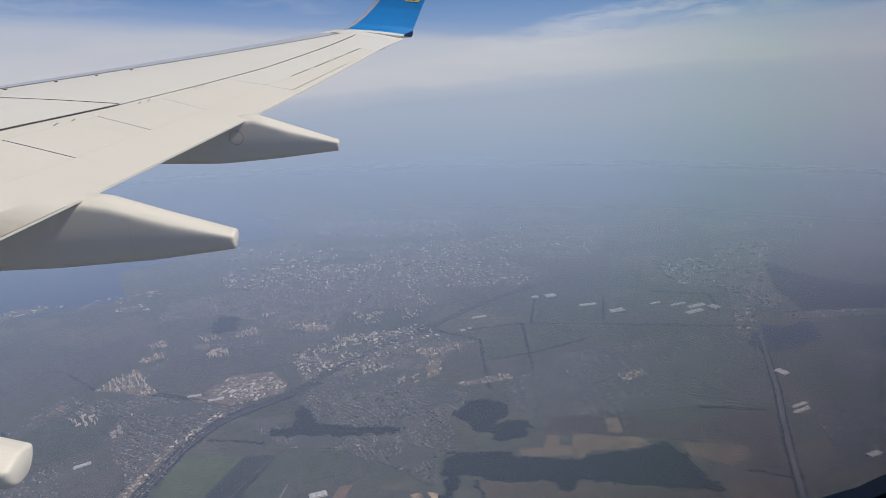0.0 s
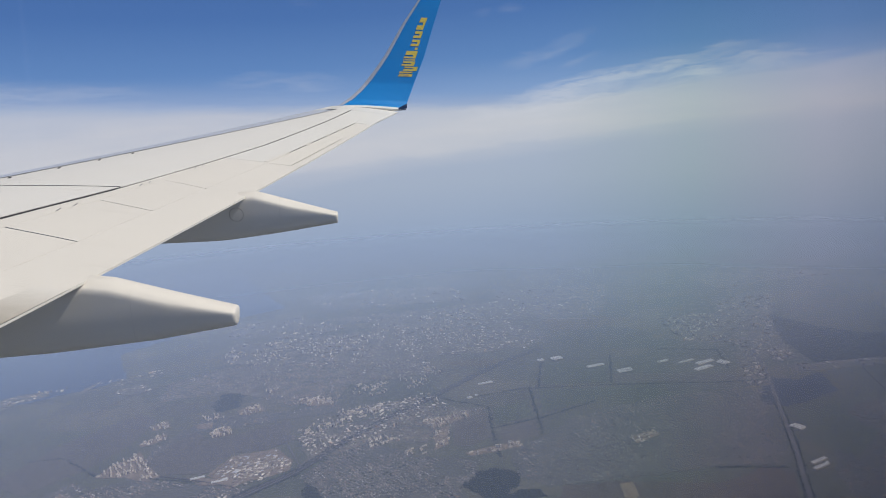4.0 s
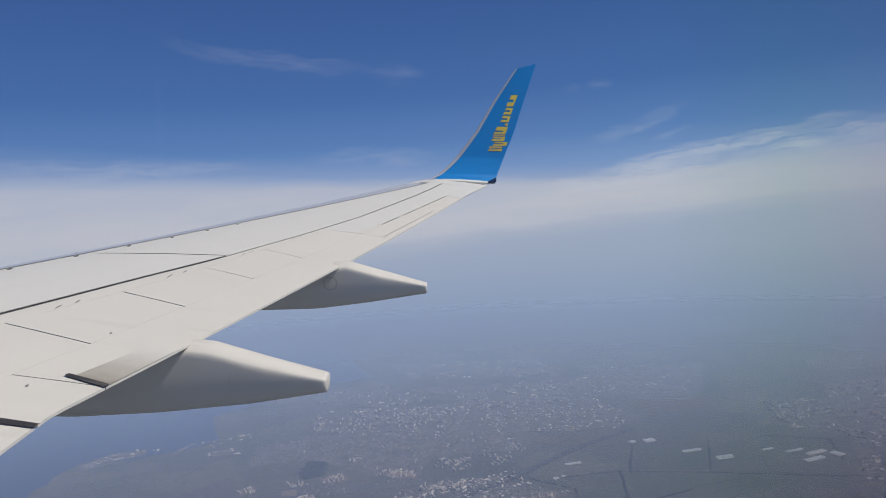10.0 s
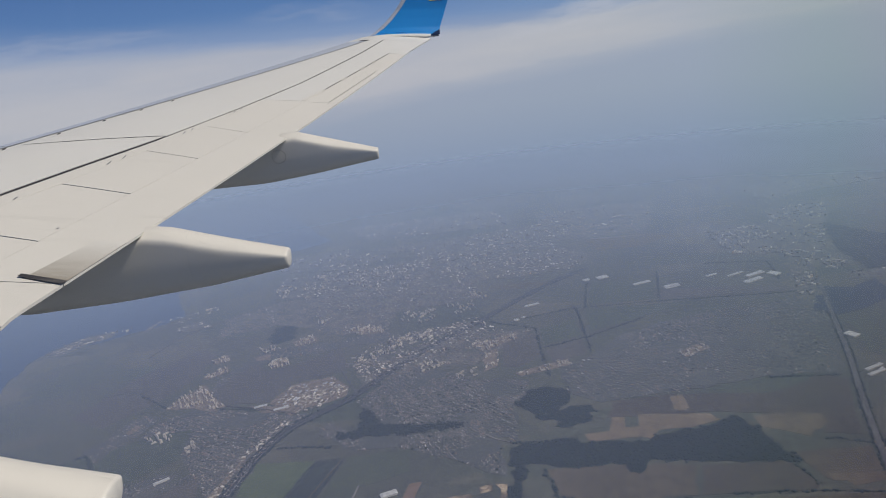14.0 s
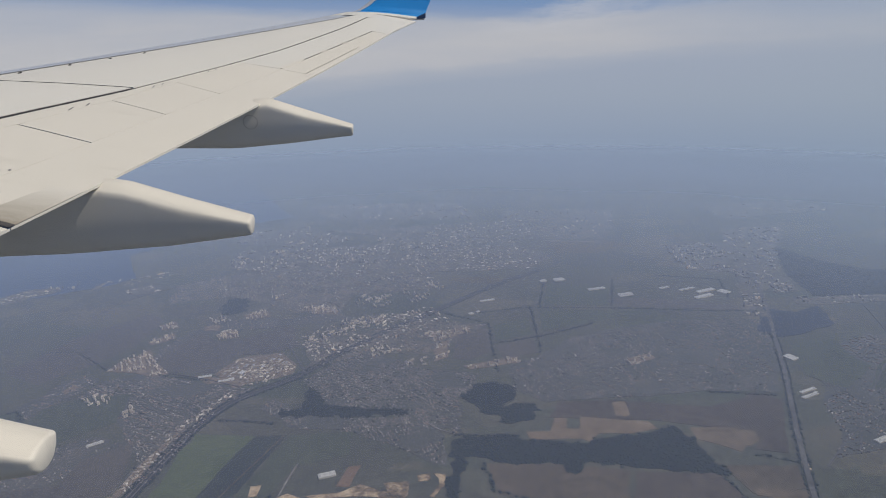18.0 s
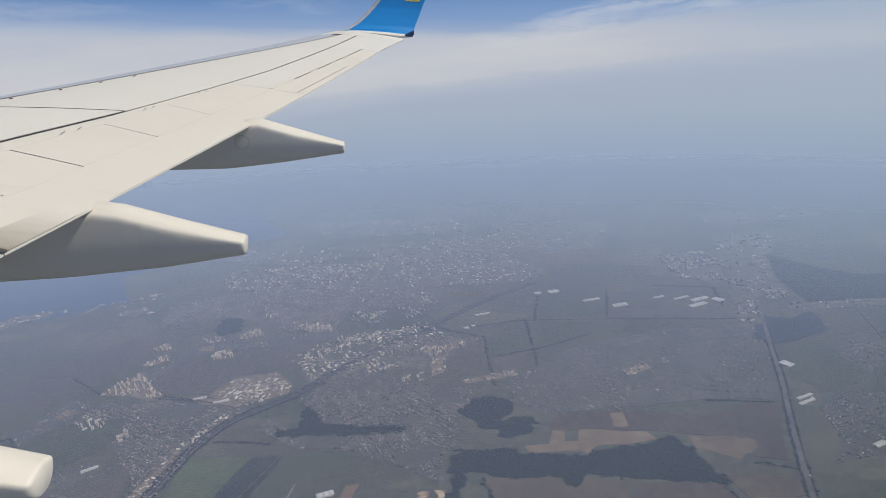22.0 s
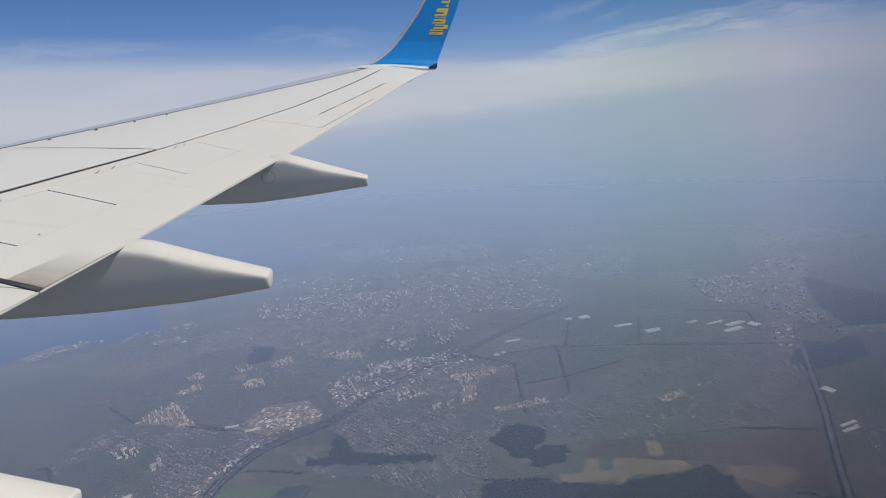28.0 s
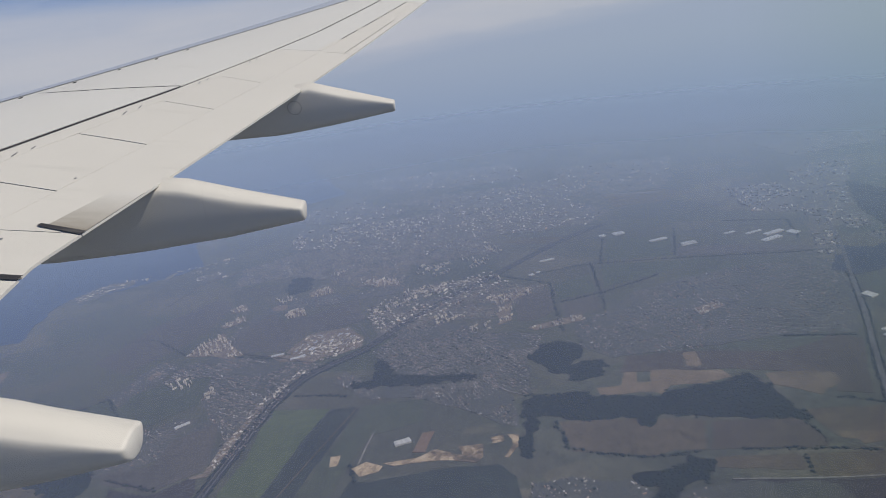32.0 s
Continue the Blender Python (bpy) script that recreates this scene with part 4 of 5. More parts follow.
# railway corridor and roads
RAIL = [(854, 475), (911, 461), (1024, 434), (1131, 406), (1202, 387), (1261, 361), (1311, 329), (1353, 276), (1403, 204), (1498, 130), (1598, 43), (1738, -121), (1848, -236), (1978, -384), (2060, -517)]
ribbon("railway_verge", RAIL, 21, M_VERGE, 0.7, "dark scrubby ground along the railway", "railway")
ribbon("railway_bed", [(x + 2, y + 3) for x, y in RAIL], 3.2, M_BARE2, 0.72, "dusty road beside the railway", "road")
ribbon("railway_bed", [(x - 4, y - 4) for x, y in RAIL], 3.0, M_ROAD, 0.75, "grey railway bed curving round the town", "railway")
MAIN = [(653, -587), (747, -622), (840, -658), (943, -704), (1074, -766), (1270, -866), (1466, -954), (1633, -1035)] + [(1853, -1118), (2183, -1306)]
for pts, w, mat, label in (
        (MAIN, 9, M_ROAD, "straight grey main road through the fields"),
        ([(936, -741), (998, -812), (1042, -872), (1116, -1019)], 3, M_ROAD, "grey side road branching from the main road"),
        ([(973, -826), (1094, -919), (1229, -1054), (1357, -1190), (1428, -1230), (1677, -1322)], 3, M_ROAD, "grey road past the lake villages"),
        ([(1678, -1190), (1679, -1357), (1637, -1502), (1627, -1664)], 5, M_LANE, "pale road along the far shore"),
        ([(1421, 195), (1582, 250), (1679, 279), (1746, 315)], 3, M_ROAD, "grey road past the factory"),
        ([(1459, 508), (1416, 411), (1367, 329)], 3, M_BARE, "dark lane to the factory"),
        ([(2392, -599), (2333, -796)], 9, M_LANE, "pale concrete runway beyond the town"),
        ([(1495, 157), (1576, 73), (1660, -50)], 3, M_LANE, "pale track beside the railway"),
        ([(1157, 206), (1011, 275), (879, 336)], 2, M_BROWNF, "thin field track along the meadow"),
        ([(1059, 170), (1026, 179), (972, 191)], 2.5, M_LANE, "dusty track to the quarry"),
        ([(1025, 653), (982, 556), (974, 544)], 3, M_BARE, "dark lane between fields"),
        ([(1845, 826), (1987, 775), (2062, 676), (2183, 504), (2259, 208)], 5, M_BARE2, "grey road into the harbour town"),
        ([(2268, 2), (2572, 2)], 5, M_LANE, "straight avenue of the far town"),
        ([(818, -383), (794, -506), (783, -599)], 3, M_LANE, "pale lane along the fields"),
        ([(1196, -53), (1146, -80), (1118, -120)], 2.5, M_LANE, "pale lane through the garden houses")):
    ribbon("road", pts, w, mat, 0.9, label)


# woods and belts: clumps of crowns, one mesh each
def clumps(name, spots, size, label, category):
    verts, faces = [], []
    base = [(math.cos(a), math.sin(a)) for a in steps(0, 2 * math.pi, 7)[:-1]]
    for x, y in spots:
        s = size * rng.choice([0.5, 0.8, 1.1, 1.7, 2.3], p=[0.2, 0.3, 0.25, 0.15, 0.1])
        h = s * rng.uniform(0.35, 0.8)
        k = len(verts)
        w = rng.uniform(0.75, 1.25, 18)
        verts += [(x + c * s * w[i], y + d * s * w[i], GROUND + 0.2) for i, (c, d) in enumerate(base)]
        verts += [(x + c * s * 0.62 * w[i + 6], y + d * s * 0.62 * w[i + 6], GROUND + h * 0.75 * w[i + 12]) for i, (c, d) in enumerate(base)]
        verts.append((x, y, GROUND + h))
        for i in range(6):
            j = (i + 1) % 6
            faces += [(k + i, k + j, k + 6 + j, k + 6 + i), (k + 6 + i, k + 6 + j, k + 12)]
    return tagged(raw(name, verts, faces, M_TREE), label, category, kind="stuff")


def fill(poly, count):
    xs, ys = [p[0] for p in poly], [p[1] for p in poly]
    x, y = rng.uniform(min(xs), max(xs), count * 6), rng.uniform(min(ys), max(ys), count * 6)
    ok = inside_many(poly, x, y)
    return list(zip(x[ok][:count], y[ok][:count]))


def area(poly):
    return abs(sum(x0 * y1 - x1 * y0 for (x0, y0), (x1, y1) in zip(poly, poly[1:] + poly[:1]))) / 2


def along(pts, gap_m, spread):
    out = []
    for (x0, y0), (x1, y1) in zip(pts, pts[1:]):
        k = max(1, int(math.hypot(x1 - x0, y1 - y0) / gap_m))
        for i in range(k):
            f = (i + rng.uniform(0, 1)) / k
            out.append((x0 + (x1 - x0) * f + rng.normal(0, spread), y0 + (y1 - y0) * f + rng.normal(0, spread)))
    return out


def wood(poly, label="dark ragged wood of many crowns"):
    BARRED.append(poly)
    edge = ragged(poly, 12, 7, len(poly) + int(abs(poly[0][1])))
    sheet("wood_floor", edge, M_FLOOR, 0.5, "dark undergrowth beneath the crowns of the wood", "undergrowth", "", "structure", 3)
    count = int(min(9000, area(poly) / 3.2))
    clumps("wood", fill(ragged(poly, 9, 12, count), count), 1.6, label, "wood")


wood([(1312, -189), (1315, -225), (1289, -260), (1245, -259), (1208, -221), (1208, -295), (1151, -276), (1144, -221), (1181, -218), (1180, -189), (1218, -173), (1258, -145)], "dark wood between the garden houses")
wood([(1110, -138), (1107, -214), (1079, -253), (1059, -345), (1065, -369), (1070, -448), (1078, -491), (1090, -537), (1033, -552), (975, -553), (935, -563), (955, -500), (966, -454), (1004, -346), (980, -324), (976, -296), (1001, -296), (1024, -175), (1053, -127)])
wood([(854, -243), (850, -315), (880, -337), (867, -378), (824, -351), (817, -312), (782, -280), (784, -257), (821, -276), (835, -245)], "dark wood in a hollow of the fields")
wood([(1099, -114), (1112, -147), (1029, -128), (980, -112), (928, -93), (942, -84), (991, -100)], "narrow dark wood beside the quarry")
wood([(1244, 230), (1254, 176), (1289, 173), (1346, 179), (1314, 152), (1263, 144), (1239, 71), (1223, -33), (1204, -33), (1212, 72), (1223, 152), (1224, 221)], "dark winding valley wood among garden houses")
wood([(2171, -1370), (1988, -1426), (1887, -1512), (1856, -1683), (1653, -1715), (1669, -1572), (1687, -1361), (1696, -1210), (1882, -1242)], "dark far forest fading in haze")
wood([(1188, -1324), (1212, -1456), (1152, -1554), (1049, -1638), (858, -1457), (897, -1203), (1040, -1221)], "broad dark forest beyond the lake")
wood([(1847, 476), (1935, 466), (1933, 416), (1828, 399), (1805, 446)], "dark copse beside the estate")
wood([(1173, 934), (1103, 839), (1070, 699), (1030, 680), (903, 716), (911, 767), (1011, 749), (1030, 798)], "dark marshy valley wood")

BELTS = ([(1717, -245), (1737, -378), (1702, -594), (1633, -888), (1610, -1037)], [(1920, -478), (1735, -424)], [(1928, -700), (1700, -620)], [(1724, -397), (1602, -381), (1445, -361)], [(1637, -265), (1487, -249), (1362, -242)], [(1512, -256), (1540, -386), (1603, -542)], [(1755, -123), (1637, -267)], [(1940, -849), (1876, -1020), (1720, -969)], [(1233, 346), (1205, 236)],
         [(943, -165), (919, -207), (891, -293), (890, -369)], [(882, -428), (860, -546), (832, -643)], [(931, -554), (873, -559)], [(855, -510), (804, -499)], [(1023, -159), (938, -164)], [(982, 206), (921, 193)], [(1497, 658), (1614, 776), (1616, 858)], [(1025, 653), (974, 544)], [(1212, -660), (1179, -791)], [(1120, -109), (1111, -151), (1099, -237)], [(1236, 717), (1322, 775), (1269, 862)], [(1456, 532), (1410, 410)], [(985, -639), (955, -699)])
clumps("tree_belt", along([(x + 6, y + 8) for x, y in RAIL[:9]], 1.2, 1.6), 1.7, "dark belt of trees along the railway", "trees")
clumps("tree_belt", along([(x - 8, y - 9) for x, y in RAIL[:9]], 1.2, 1.6), 1.7, "dark belt of trees along the railway", "trees")
clumps("tree_belt", along(RAIL[8:], 2.0, 5.0), 1.8, "dark belt of trees along the railway", "trees")
for d in (-9, 9):
    clumps("tree_belt", along([(x + d * 0.3, y + d * 0.7) for x, y in MAIN[:7]], 2.0, 1.4), 1.6, "dark line of trees along the main road", "trees")
for pts in BELTS:
    clumps("tree_belt", along(pts, 1.6, 1.9), 1.7, "dark line of trees between plots", "trees")


def allowed(x, y):
    ok = np.ones(len(x), bool)
    for poly in BARRED:
        ok &= ~inside_many(poly, x, y)
    return ok


def lots(poly, turn, du, dv, keep, jitter=0.22):
    """Building lots in rows along parallel streets inside poly."""
    c, s = math.cos(turn), math.sin(turn)
    us, vs = [p[0] * c + p[1] * s for p in poly], [p[1] * c - p[0] * s for p in poly]
    u, v = np.meshgrid(np.arange(min(us), max(us), du), np.arange(min(vs), max(vs), dv))
    v = v + 4.0 * np.sin(u / 61.0) + 2.5 * np.sin(u / 23.0 + v)
    u, v = u.ravel() + rng.normal(0, du * jitter, u.size), v.ravel() + rng.normal(0, dv * jitter * 0.6, v.size)
    x, y = u * c - v * s, u * s + v * c
    ok = inside_many(poly, x, y) & (rng.uniform(0, 1, x.size) < keep)
    patchy = np.array([noise.noise((a * 0.012, b * 0.012, 3.0)) for a, b in zip(x, y)])
    ok &= patchy > -0.28
    return x[ok], y[ok]


# small houses with pitched roofs, in rows along their streets
def houses(poly, turn, du, dv, keep, size, label, ground=M_GARDEN, trees=0.5):
    sheet("village_ground", poly, ground, 0.02, "grey-brown garden ground between " + label, "ground", "village grounds", "structure", 9)
    x, y = lots(poly, turn, du, dv, keep)
    ok = allowed(x, y)
    x, y = x[ok], y[ok]
    verts, faces = [], []
    for px, py in zip(x, y):
        big = 1.9 if rng.uniform() < 0.05 else 1.0
        a, b, h = size * big * rng.uniform(0.6, 1.3), size * rng.uniform(0.5, 0.85), size * rng.uniform(0.5, 0.8)
        t = turn + rng.normal(0, 0.12) + (math.pi / 2 if rng.uniform() < 0.4 else 0)
        p, q = math.cos(t), math.sin(t)
        k = len(verts)
        for lx, ly, lz in ((-a, -b, 0), (a, -b, 0), (a, b, 0), (-a, b, 0), (-a, -b, h), (a, -b, h), (a, b, h), (-a, b, h), (-a, 0, h * 1.55), (a, 0, h * 1.55)):
            verts.append((px + lx * p - ly * q, py + lx * q + ly * p, GROUND + lz + (0.15 if lz == 0 else 0.2)))
        faces += [(k, k + 1, k + 5, k + 4), (k + 1, k + 2, k + 6, k + 9, k + 5), (k + 2, k + 3, k + 7, k + 6), (k + 3, k, k + 4, k + 8, k + 7), (k + 4, k + 5, k + 9, k + 8), (k + 6, k + 7, k + 8, k + 9)]
    tagged(raw("small_houses", verts, faces, M_HOUSE), label, "houses", kind="stuff")
    if trees:
        tx, ty = lots(poly, turn + 0.05, du, dv, keep * trees, 0.45)
        ok = allowed(tx, ty)
        clumps("garden_trees", list(zip(tx[ok] + 2.5, ty[ok] + 2.5)), 1.35, "scattered dark garden trees between houses", "trees")


houses([(1379, 193), (1467, 130), (1513, 47), (1398, -78), (1358, -196), (1293, -176), (1244, -140), (1115, -135), (1170, -49), (1242, 60), (1256, 130), (1325, 166)], 0.55, 5.0, 7.5, 0.75, 1.4, "dense rows of small garden houses")
houses([(1305, 250), (1223, 175), (1192, -29), (1122, -98), (1018, -93), (1065, -36), (1152, 75), (1175, 174), (1261, 269)], 0.3, 5.0, 7.5, 0.72, 1.4, "rows of small houses above the quarry")
houses([(1397, -277), (1424, -352), (1524, -469), (1581, -703), (1578, -905), (1543, -995), (1328, -881), (1184, -794), (1217, -663), (1205, -532), (1213, -316), (1275, -260)], 0.2, 5.5, 8.0, 0.55, 1.4, "dark gardens with many small houses", M_GARDEN, 0.4)
houses([(1354, 673), (1426, 655), (1470, 574), (1394, 407), (1360, 297), (1302, 332), (1235, 369), (1128, 393), (1037, 418), (1017, 465), (1095, 456), (1190, 512), (1324, 582)], 0.9, 5.5, 8.5, 0.75, 1.55, "rows of village houses beside the railway")
houses([(1038, 687), (1091, 671), (1124, 585), (1187, 501), (1160, 462), (1119, 493), (1072, 568), (1029, 637)], 0.8, 7, 9, 0.5, 1.5, "scattered cottages along a lane")
houses([(1372, 762), (1436, 738), (1472, 701), (1454, 658), (1391, 674), (1338, 714), (1229, 770), (1267, 808)], 0.8, 8, 9, 0.5, 1.7, "cottages and yards near the sea")
houses([(867, -92), (870, -156), (846, -240), (813, -264), (766, -247), (797, -70)], 0.4, 8, 10, 0.6, 1.7, "houses of a near village among trees")
houses([(807, -297), (811, -388), (781, -516), (742, -526), (715, -475), (750, -274)], 0.2, 9, 11, 0.5, 1.7, "scattered houses along a lane")
houses([(1347, -1013), (1449, -1189), (1337, -1205), (1147, -994), (1147, -869)], 0.5, 9, 11, 0.45, 1.6, "farm buildings across the main road")
houses([(1143, -866), (1185, -951), (1166, -1076), (1074, -1058), (1041, -955), (974, -877), (955, -770), (1032, -833)], 0.6, 7.5, 10, 0.65, 2.0, "houses and works of a roadside village")
houses([(1414, -1117), (1431, -1210), (1372, -1281), (1280, -1227), (1314, -1183), (1275, -1086), (1356, -1065)], 0.6, 7, 9.5, 0.75, 1.9, "pale houses on a spit beside the lake")
houses([(1527, -1440), (1523, -1509), (1378, -1544), (1337, -1502), (1410, -1447)], 0.4, 7, 10, 0.75, 2.1, "pale houses beyond the lake")
houses([(1050, -1086), (1043, -1200), (983, -1169), (989, -1071)], 0.6, 8, 10, 0.6, 2.0, "houses on the lake shore")
houses([(2183, 504), (2152, 93), (2129, -151), (1932, -145), (1917, 96), (1808, 130), (1794, 257), (1855, 325), (1960, 470), (1933, 646), (2085, 664)], 0.4, 9, 11, 0.6, 2.0, "low houses and yards of the suburbs", M_TOWN, 0.4)
houses([(1428, 201), (1607, 130), (1701, -101), (1631, -259), (1473, -88), (1513, 47), (1467, 130)], 0.55, 7, 10, 0.7, 1.8, "low houses along the railway", M_TOWN, 0.4)
houses([(1479, 576), (1601, 567), (1783, 473), (1752, 254), (1799, 130), (1719, 115), (1703, 251), (1674, 454), (1499, 529)], 0.6, 9, 11, 0.45, 1.9, "yards and huts round the new blocks", M_GARDEN, 0.4)
houses([(1675, 1397), (1670, 1214), (1694, 1177), (1614, 1195), (1522, 1302), (1410, 1384), (1456, 1460)], 0.9, 9, 12, 0.5, 1.8, "scattered coastal cottages")
houses([(1140, 750), (1159, 665), (1200, 578), (1188, 533), (1103, 597), (1032, 675)], 0.9, 8, 10, 0.5, 1.6, "scattered houses in the fields")


# town blocks street by street: pale slabs and halls, too many to count
def blocks(poly, turn, du, dv, keep, label, tall=0.5, ground=True):
    if ground:
        sheet("town_ground", poly, M_TOWN, 0.2, "dusty grey ground of the town", "ground", "town grounds", "structure", 14)
    verts, faces = [], []
    x, y = lots(poly, turn, du * 0.72, dv * 0.72, keep, 0.35)
    for px, py in zip(x, y):
        q = noise.noise((px * 0.02, py * 0.02, 7.0))
        high = q * 0.6 + 0.5 < tall
        t = turn + round(q * 4) * 0.4 + (math.pi / 2 if rng.uniform() < 0.3 else 0) + rng.normal(0, 0.05)
        a, b, h = (rng.uniform(3.0, 9.5), rng.uniform(1.2, 1.7), rng.choice([2.6, 4.2, 4.2, 7.0])) if high else (rng.uniform(1.6, 4.8), rng.uniform(1.3, 2.8), rng.uniform(1.2, 2.4))
        if h > 6:
            a = 2.6
        p, q = math.cos(t), math.sin(t)
        k = len(verts)
        for lz, e in ((0, 0), (h, 0), (h + 0.25, 0.25)):
            for lx, ly in ((-a + e, -b + e), (a - e, -b + e), (a - e, b - e), (-a + e, b - e)):
                verts.append((px + lx * p - ly * q, py + lx * q + ly * p, GROUND + 0.1 + lz))
        for o in (0, 4):
            faces.extend([(k + o + i, k + o + (i + 1) % 4, k + o + 4 + (i + 1) % 4, k + o + 4 + i) for i in range(4)])
        faces.append((k + 8, k + 9, k + 10, k + 11))
    tagged(raw("town_blocks", verts, faces, M_BLOCK), label, "buildings", kind="stuff")


blocks([(2317, 544), (2427, 522), (2410, 47), (2211, 34), (2182, 206), (2252, 515)], 0.3, 24, 20, 0.7, "dense pale blocks of the town", 0.75)
blocks([(2232, 530), (2457, 526), (2449, 25), (2483, -435), (2189, -573), (2075, -464), (2094, -166), (2104, 203)], 0.35, 22, 24, 0.6, "low mixed buildings of the town", 0.3)
blocks([(2682, 222), (2718, -483), (2477, -882), (2367, -819), (2444, -426), (2584, 42)], 0.3, 32, 36, 0.6, "low far buildings fading in haze", 0.4)
blocks([(1580, 243), (1677, 190), (1790, -127), (1694, -162), (1597, -74), (1505, 130)], 0.5, 17, 17, 0.55, "mixed buildings along the railway", 0.35, False)
blocks([(2738, 613), (2757, 317), (2527, 131), (2444, 298), (2541, 560)], 0.2, 27, 26, 0.5, "pale blocks near the harbour", 0.7)
blocks([(2610, 41), (2636, -373), (2229, -382), (2225, 14)], 0.4, 26, 28, 0.5, "pale blocks of the far town", 0.6)
blocks([(3164, 343), (3113, -348), (2776, -397), (2854, 227)], 0.3, 34, 40, 0.5, "far town blocks fading in haze", 0.8)
blocks([(2898, -520), (2844, -1018), (2501, -891), (2549, -448)], 0.4, 36, 44, 0.4, "far blocks beyond the airfield", 0.8)
blocks([(2270, -188), (2272, -432), (2104, -471), (2102, -204)], 0.5, 24, 26, 0.5, "blocks beside the airfield", 0.3)
blocks([(2259, -991), (2248, -1210), (2049, -1137), (1924, -1106), (1987, -965)], 0.5, 19, 20, 0.75, "tall pale slabs of a district by the lake", 0.95)
blocks([(2420, -1292), (2446, -1563), (1779, -1135), (1713, -999), (2016, -1135)], 0.5, 24, 26, 0.5, "pale blocks of a wooded district", 0.7)
blocks([(2837, -1381), (2851, -1872), (2639, -1939), (2580, -1401)], 0.5, 50, 70, 0.4, "far pale blocks fading in haze", 0.8)
blocks([(2178, -1416), (2250, -1605), (2120, -1504), (2072, -1369)], 0.3, 40, 40, 0.6, "pale halls at the forest edge", 0.2, False)
blocks([(1756, -1024), (1740, -1087), (1569, -992), (1604, -953)], 0.2, 16, 18, 0.6, "blocks along the main road", 0.7)
blocks([(1824, -1140), (1859, -1224), (1743, -1198), (1734, -1119)], 0.5, 16, 16, 0.6, "pale slabs beside the pond", 0.8)
blocks([(1701, -1132), (1687, -1361), (1648, -1492), (1601, -1466), (1632, -1335), (1646, -1129)], 0.2, 20, 20, 0.5, "pale buildings along the shore road", 0.4)
blocks([(1050, -1086), (1043, -1200), (983, -1169), (989, -1071)], 0.6, 16, 18, 0.25, "yards on the lake shore", 0.0, False)
blocks([(2110, 204), (2128, -132), (2010, -155), (1991, 130)], 0.4, 24, 26, 0.35, "halls and blocks of the suburbs", 0.3)
blocks([(2013, 1208), (2104, 1151), (2139, 1045), (2097, 1021), (1974, 1158)], 0.9, 16, 10, 0.4, "pale harbour buildings along the shore", 0.3)
blocks([(2063, 822), (2104, 739), (2043, 703), (2023, 782)], 0.6, 18, 12, 0.7, "pale works near the shore", 0.2)
blocks([(2127, 1041), (2187, 850), (2239, 718), (2195, 708), (2116, 829), (2091, 1019)], 0.9, 22, 18, 0.4, "pale buildings along the shore", 0.3, False)
blocks([(1723, 130), (1759, -107), (1707, -109), (1671, 115)], 0.5, 17, 15, 0.7, "low halls between the estates", 0.25)
blocks([(1575, 222), (1626, 130), (1627, 56), (1531, 130), (1469, 183)], 0.5, 14, 13, 0.6, "works beside the railway", 0.1)
blocks([(1431, 350), (1493, 291), (1463, 223), (1414, 214), (1383, 281), (1367, 329)], -0.35, 13, 12, 0.75, "factory halls and yards", 0.0, False)
blocks([(1011, 469), (1080, 455), (1149, 432), (1222, 413), (1288, 383), (1342, 347), (1328, 338), (1270, 374), (1205, 401), (1134, 423), (1050, 443), (1000, 455)], 0.8, 11, 10, 0.6, "larger houses and yards along the railway", 0.0, False)


# apartment blocks one by one: slab, roof, stair heads and bands of windows
def apartment(length, depth, storeys, name, label):
    ob = new(name)
    h = storeys * 0.68
    def box(nm, x0, x1, y0, y1, z0, z1, mat, bev=0.0):
        bm = bmesh.new()
        bmesh.ops.create_cube(bm, size=1.0, matrix=Matrix.Translation(((x0 + x1) / 2, (y0 + y1) / 2, (z0 + z1) / 2)) @ Matrix.Diagonal((x1 - x0, y1 - y0, z1 - z0, 1)))
        if bev:
            bmesh.ops.bevel(bm, geom=bm.edges[:], offset=bev, segments=1, affect="EDGES")
        return part(nm, bm, mat, ob)
    a, b = length / 2, depth / 2
    box("wall_block", -a, a, -b, b, 0, h, M_FLAT, 0.06)
    box("roof", -a - 0.1, a + 0.1, -b - 0.1, b + 0.1, h + 0.004, h + 0.2, M_ROOF, 0.04)
    box("stair_head", -a * 0.35, -a * 0.1, -b * 0.4, b * 0.4, h + 0.204, h + 0.8, M_FLAT)
    for k in range(0, storeys, 4 if storeys > 6 else 3):
        z = 0.25 + k * 0.68
        for side in (-1, 1):
            box("window_band", -a * 0.92, a * 0.92, side * (b + 0.01) - 0.03, side * (b + 0.01) + 0.03, z, z + 0.24, M_PANE)
    tagged(ob, label, "building", "apartment blocks")
    return ob


KINDS = [apartment(11, 2.6, 5, "apartment_block", "long pale five-storey apartment block"), apartment(8, 2.6, 8, "apartment_block", "pale nine-storey apartment block among others"), apartment(3.8, 3.2, 9, "tower_block", "tall cream tower block on open ground"), apartment(14, 2.7, 8, "apartment_block", "long white nine-storey apartment slab")]
first = set()


def estate(poly, turn, du, dv, keep, kinds):
    """Apartment blocks in rows on their own piece of ground."""
    x, y = lots(poly, turn, du * 0.8, dv * 0.8, keep, 0.28)
    for px, py in zip(x, y):
        src = KINDS[kinds[int(rng.integers(len(kinds)))]]
        m = pose(px, py, GROUND + 0.3, 0, 0, math.degrees(turn) + (90 if rng.uniform() < 0.4 else 0) + rng.normal(0, 12))
        if src.name in first:
            copy_thing(src, m)
        else:
            first.add(src.name)
            src.matrix_world = m


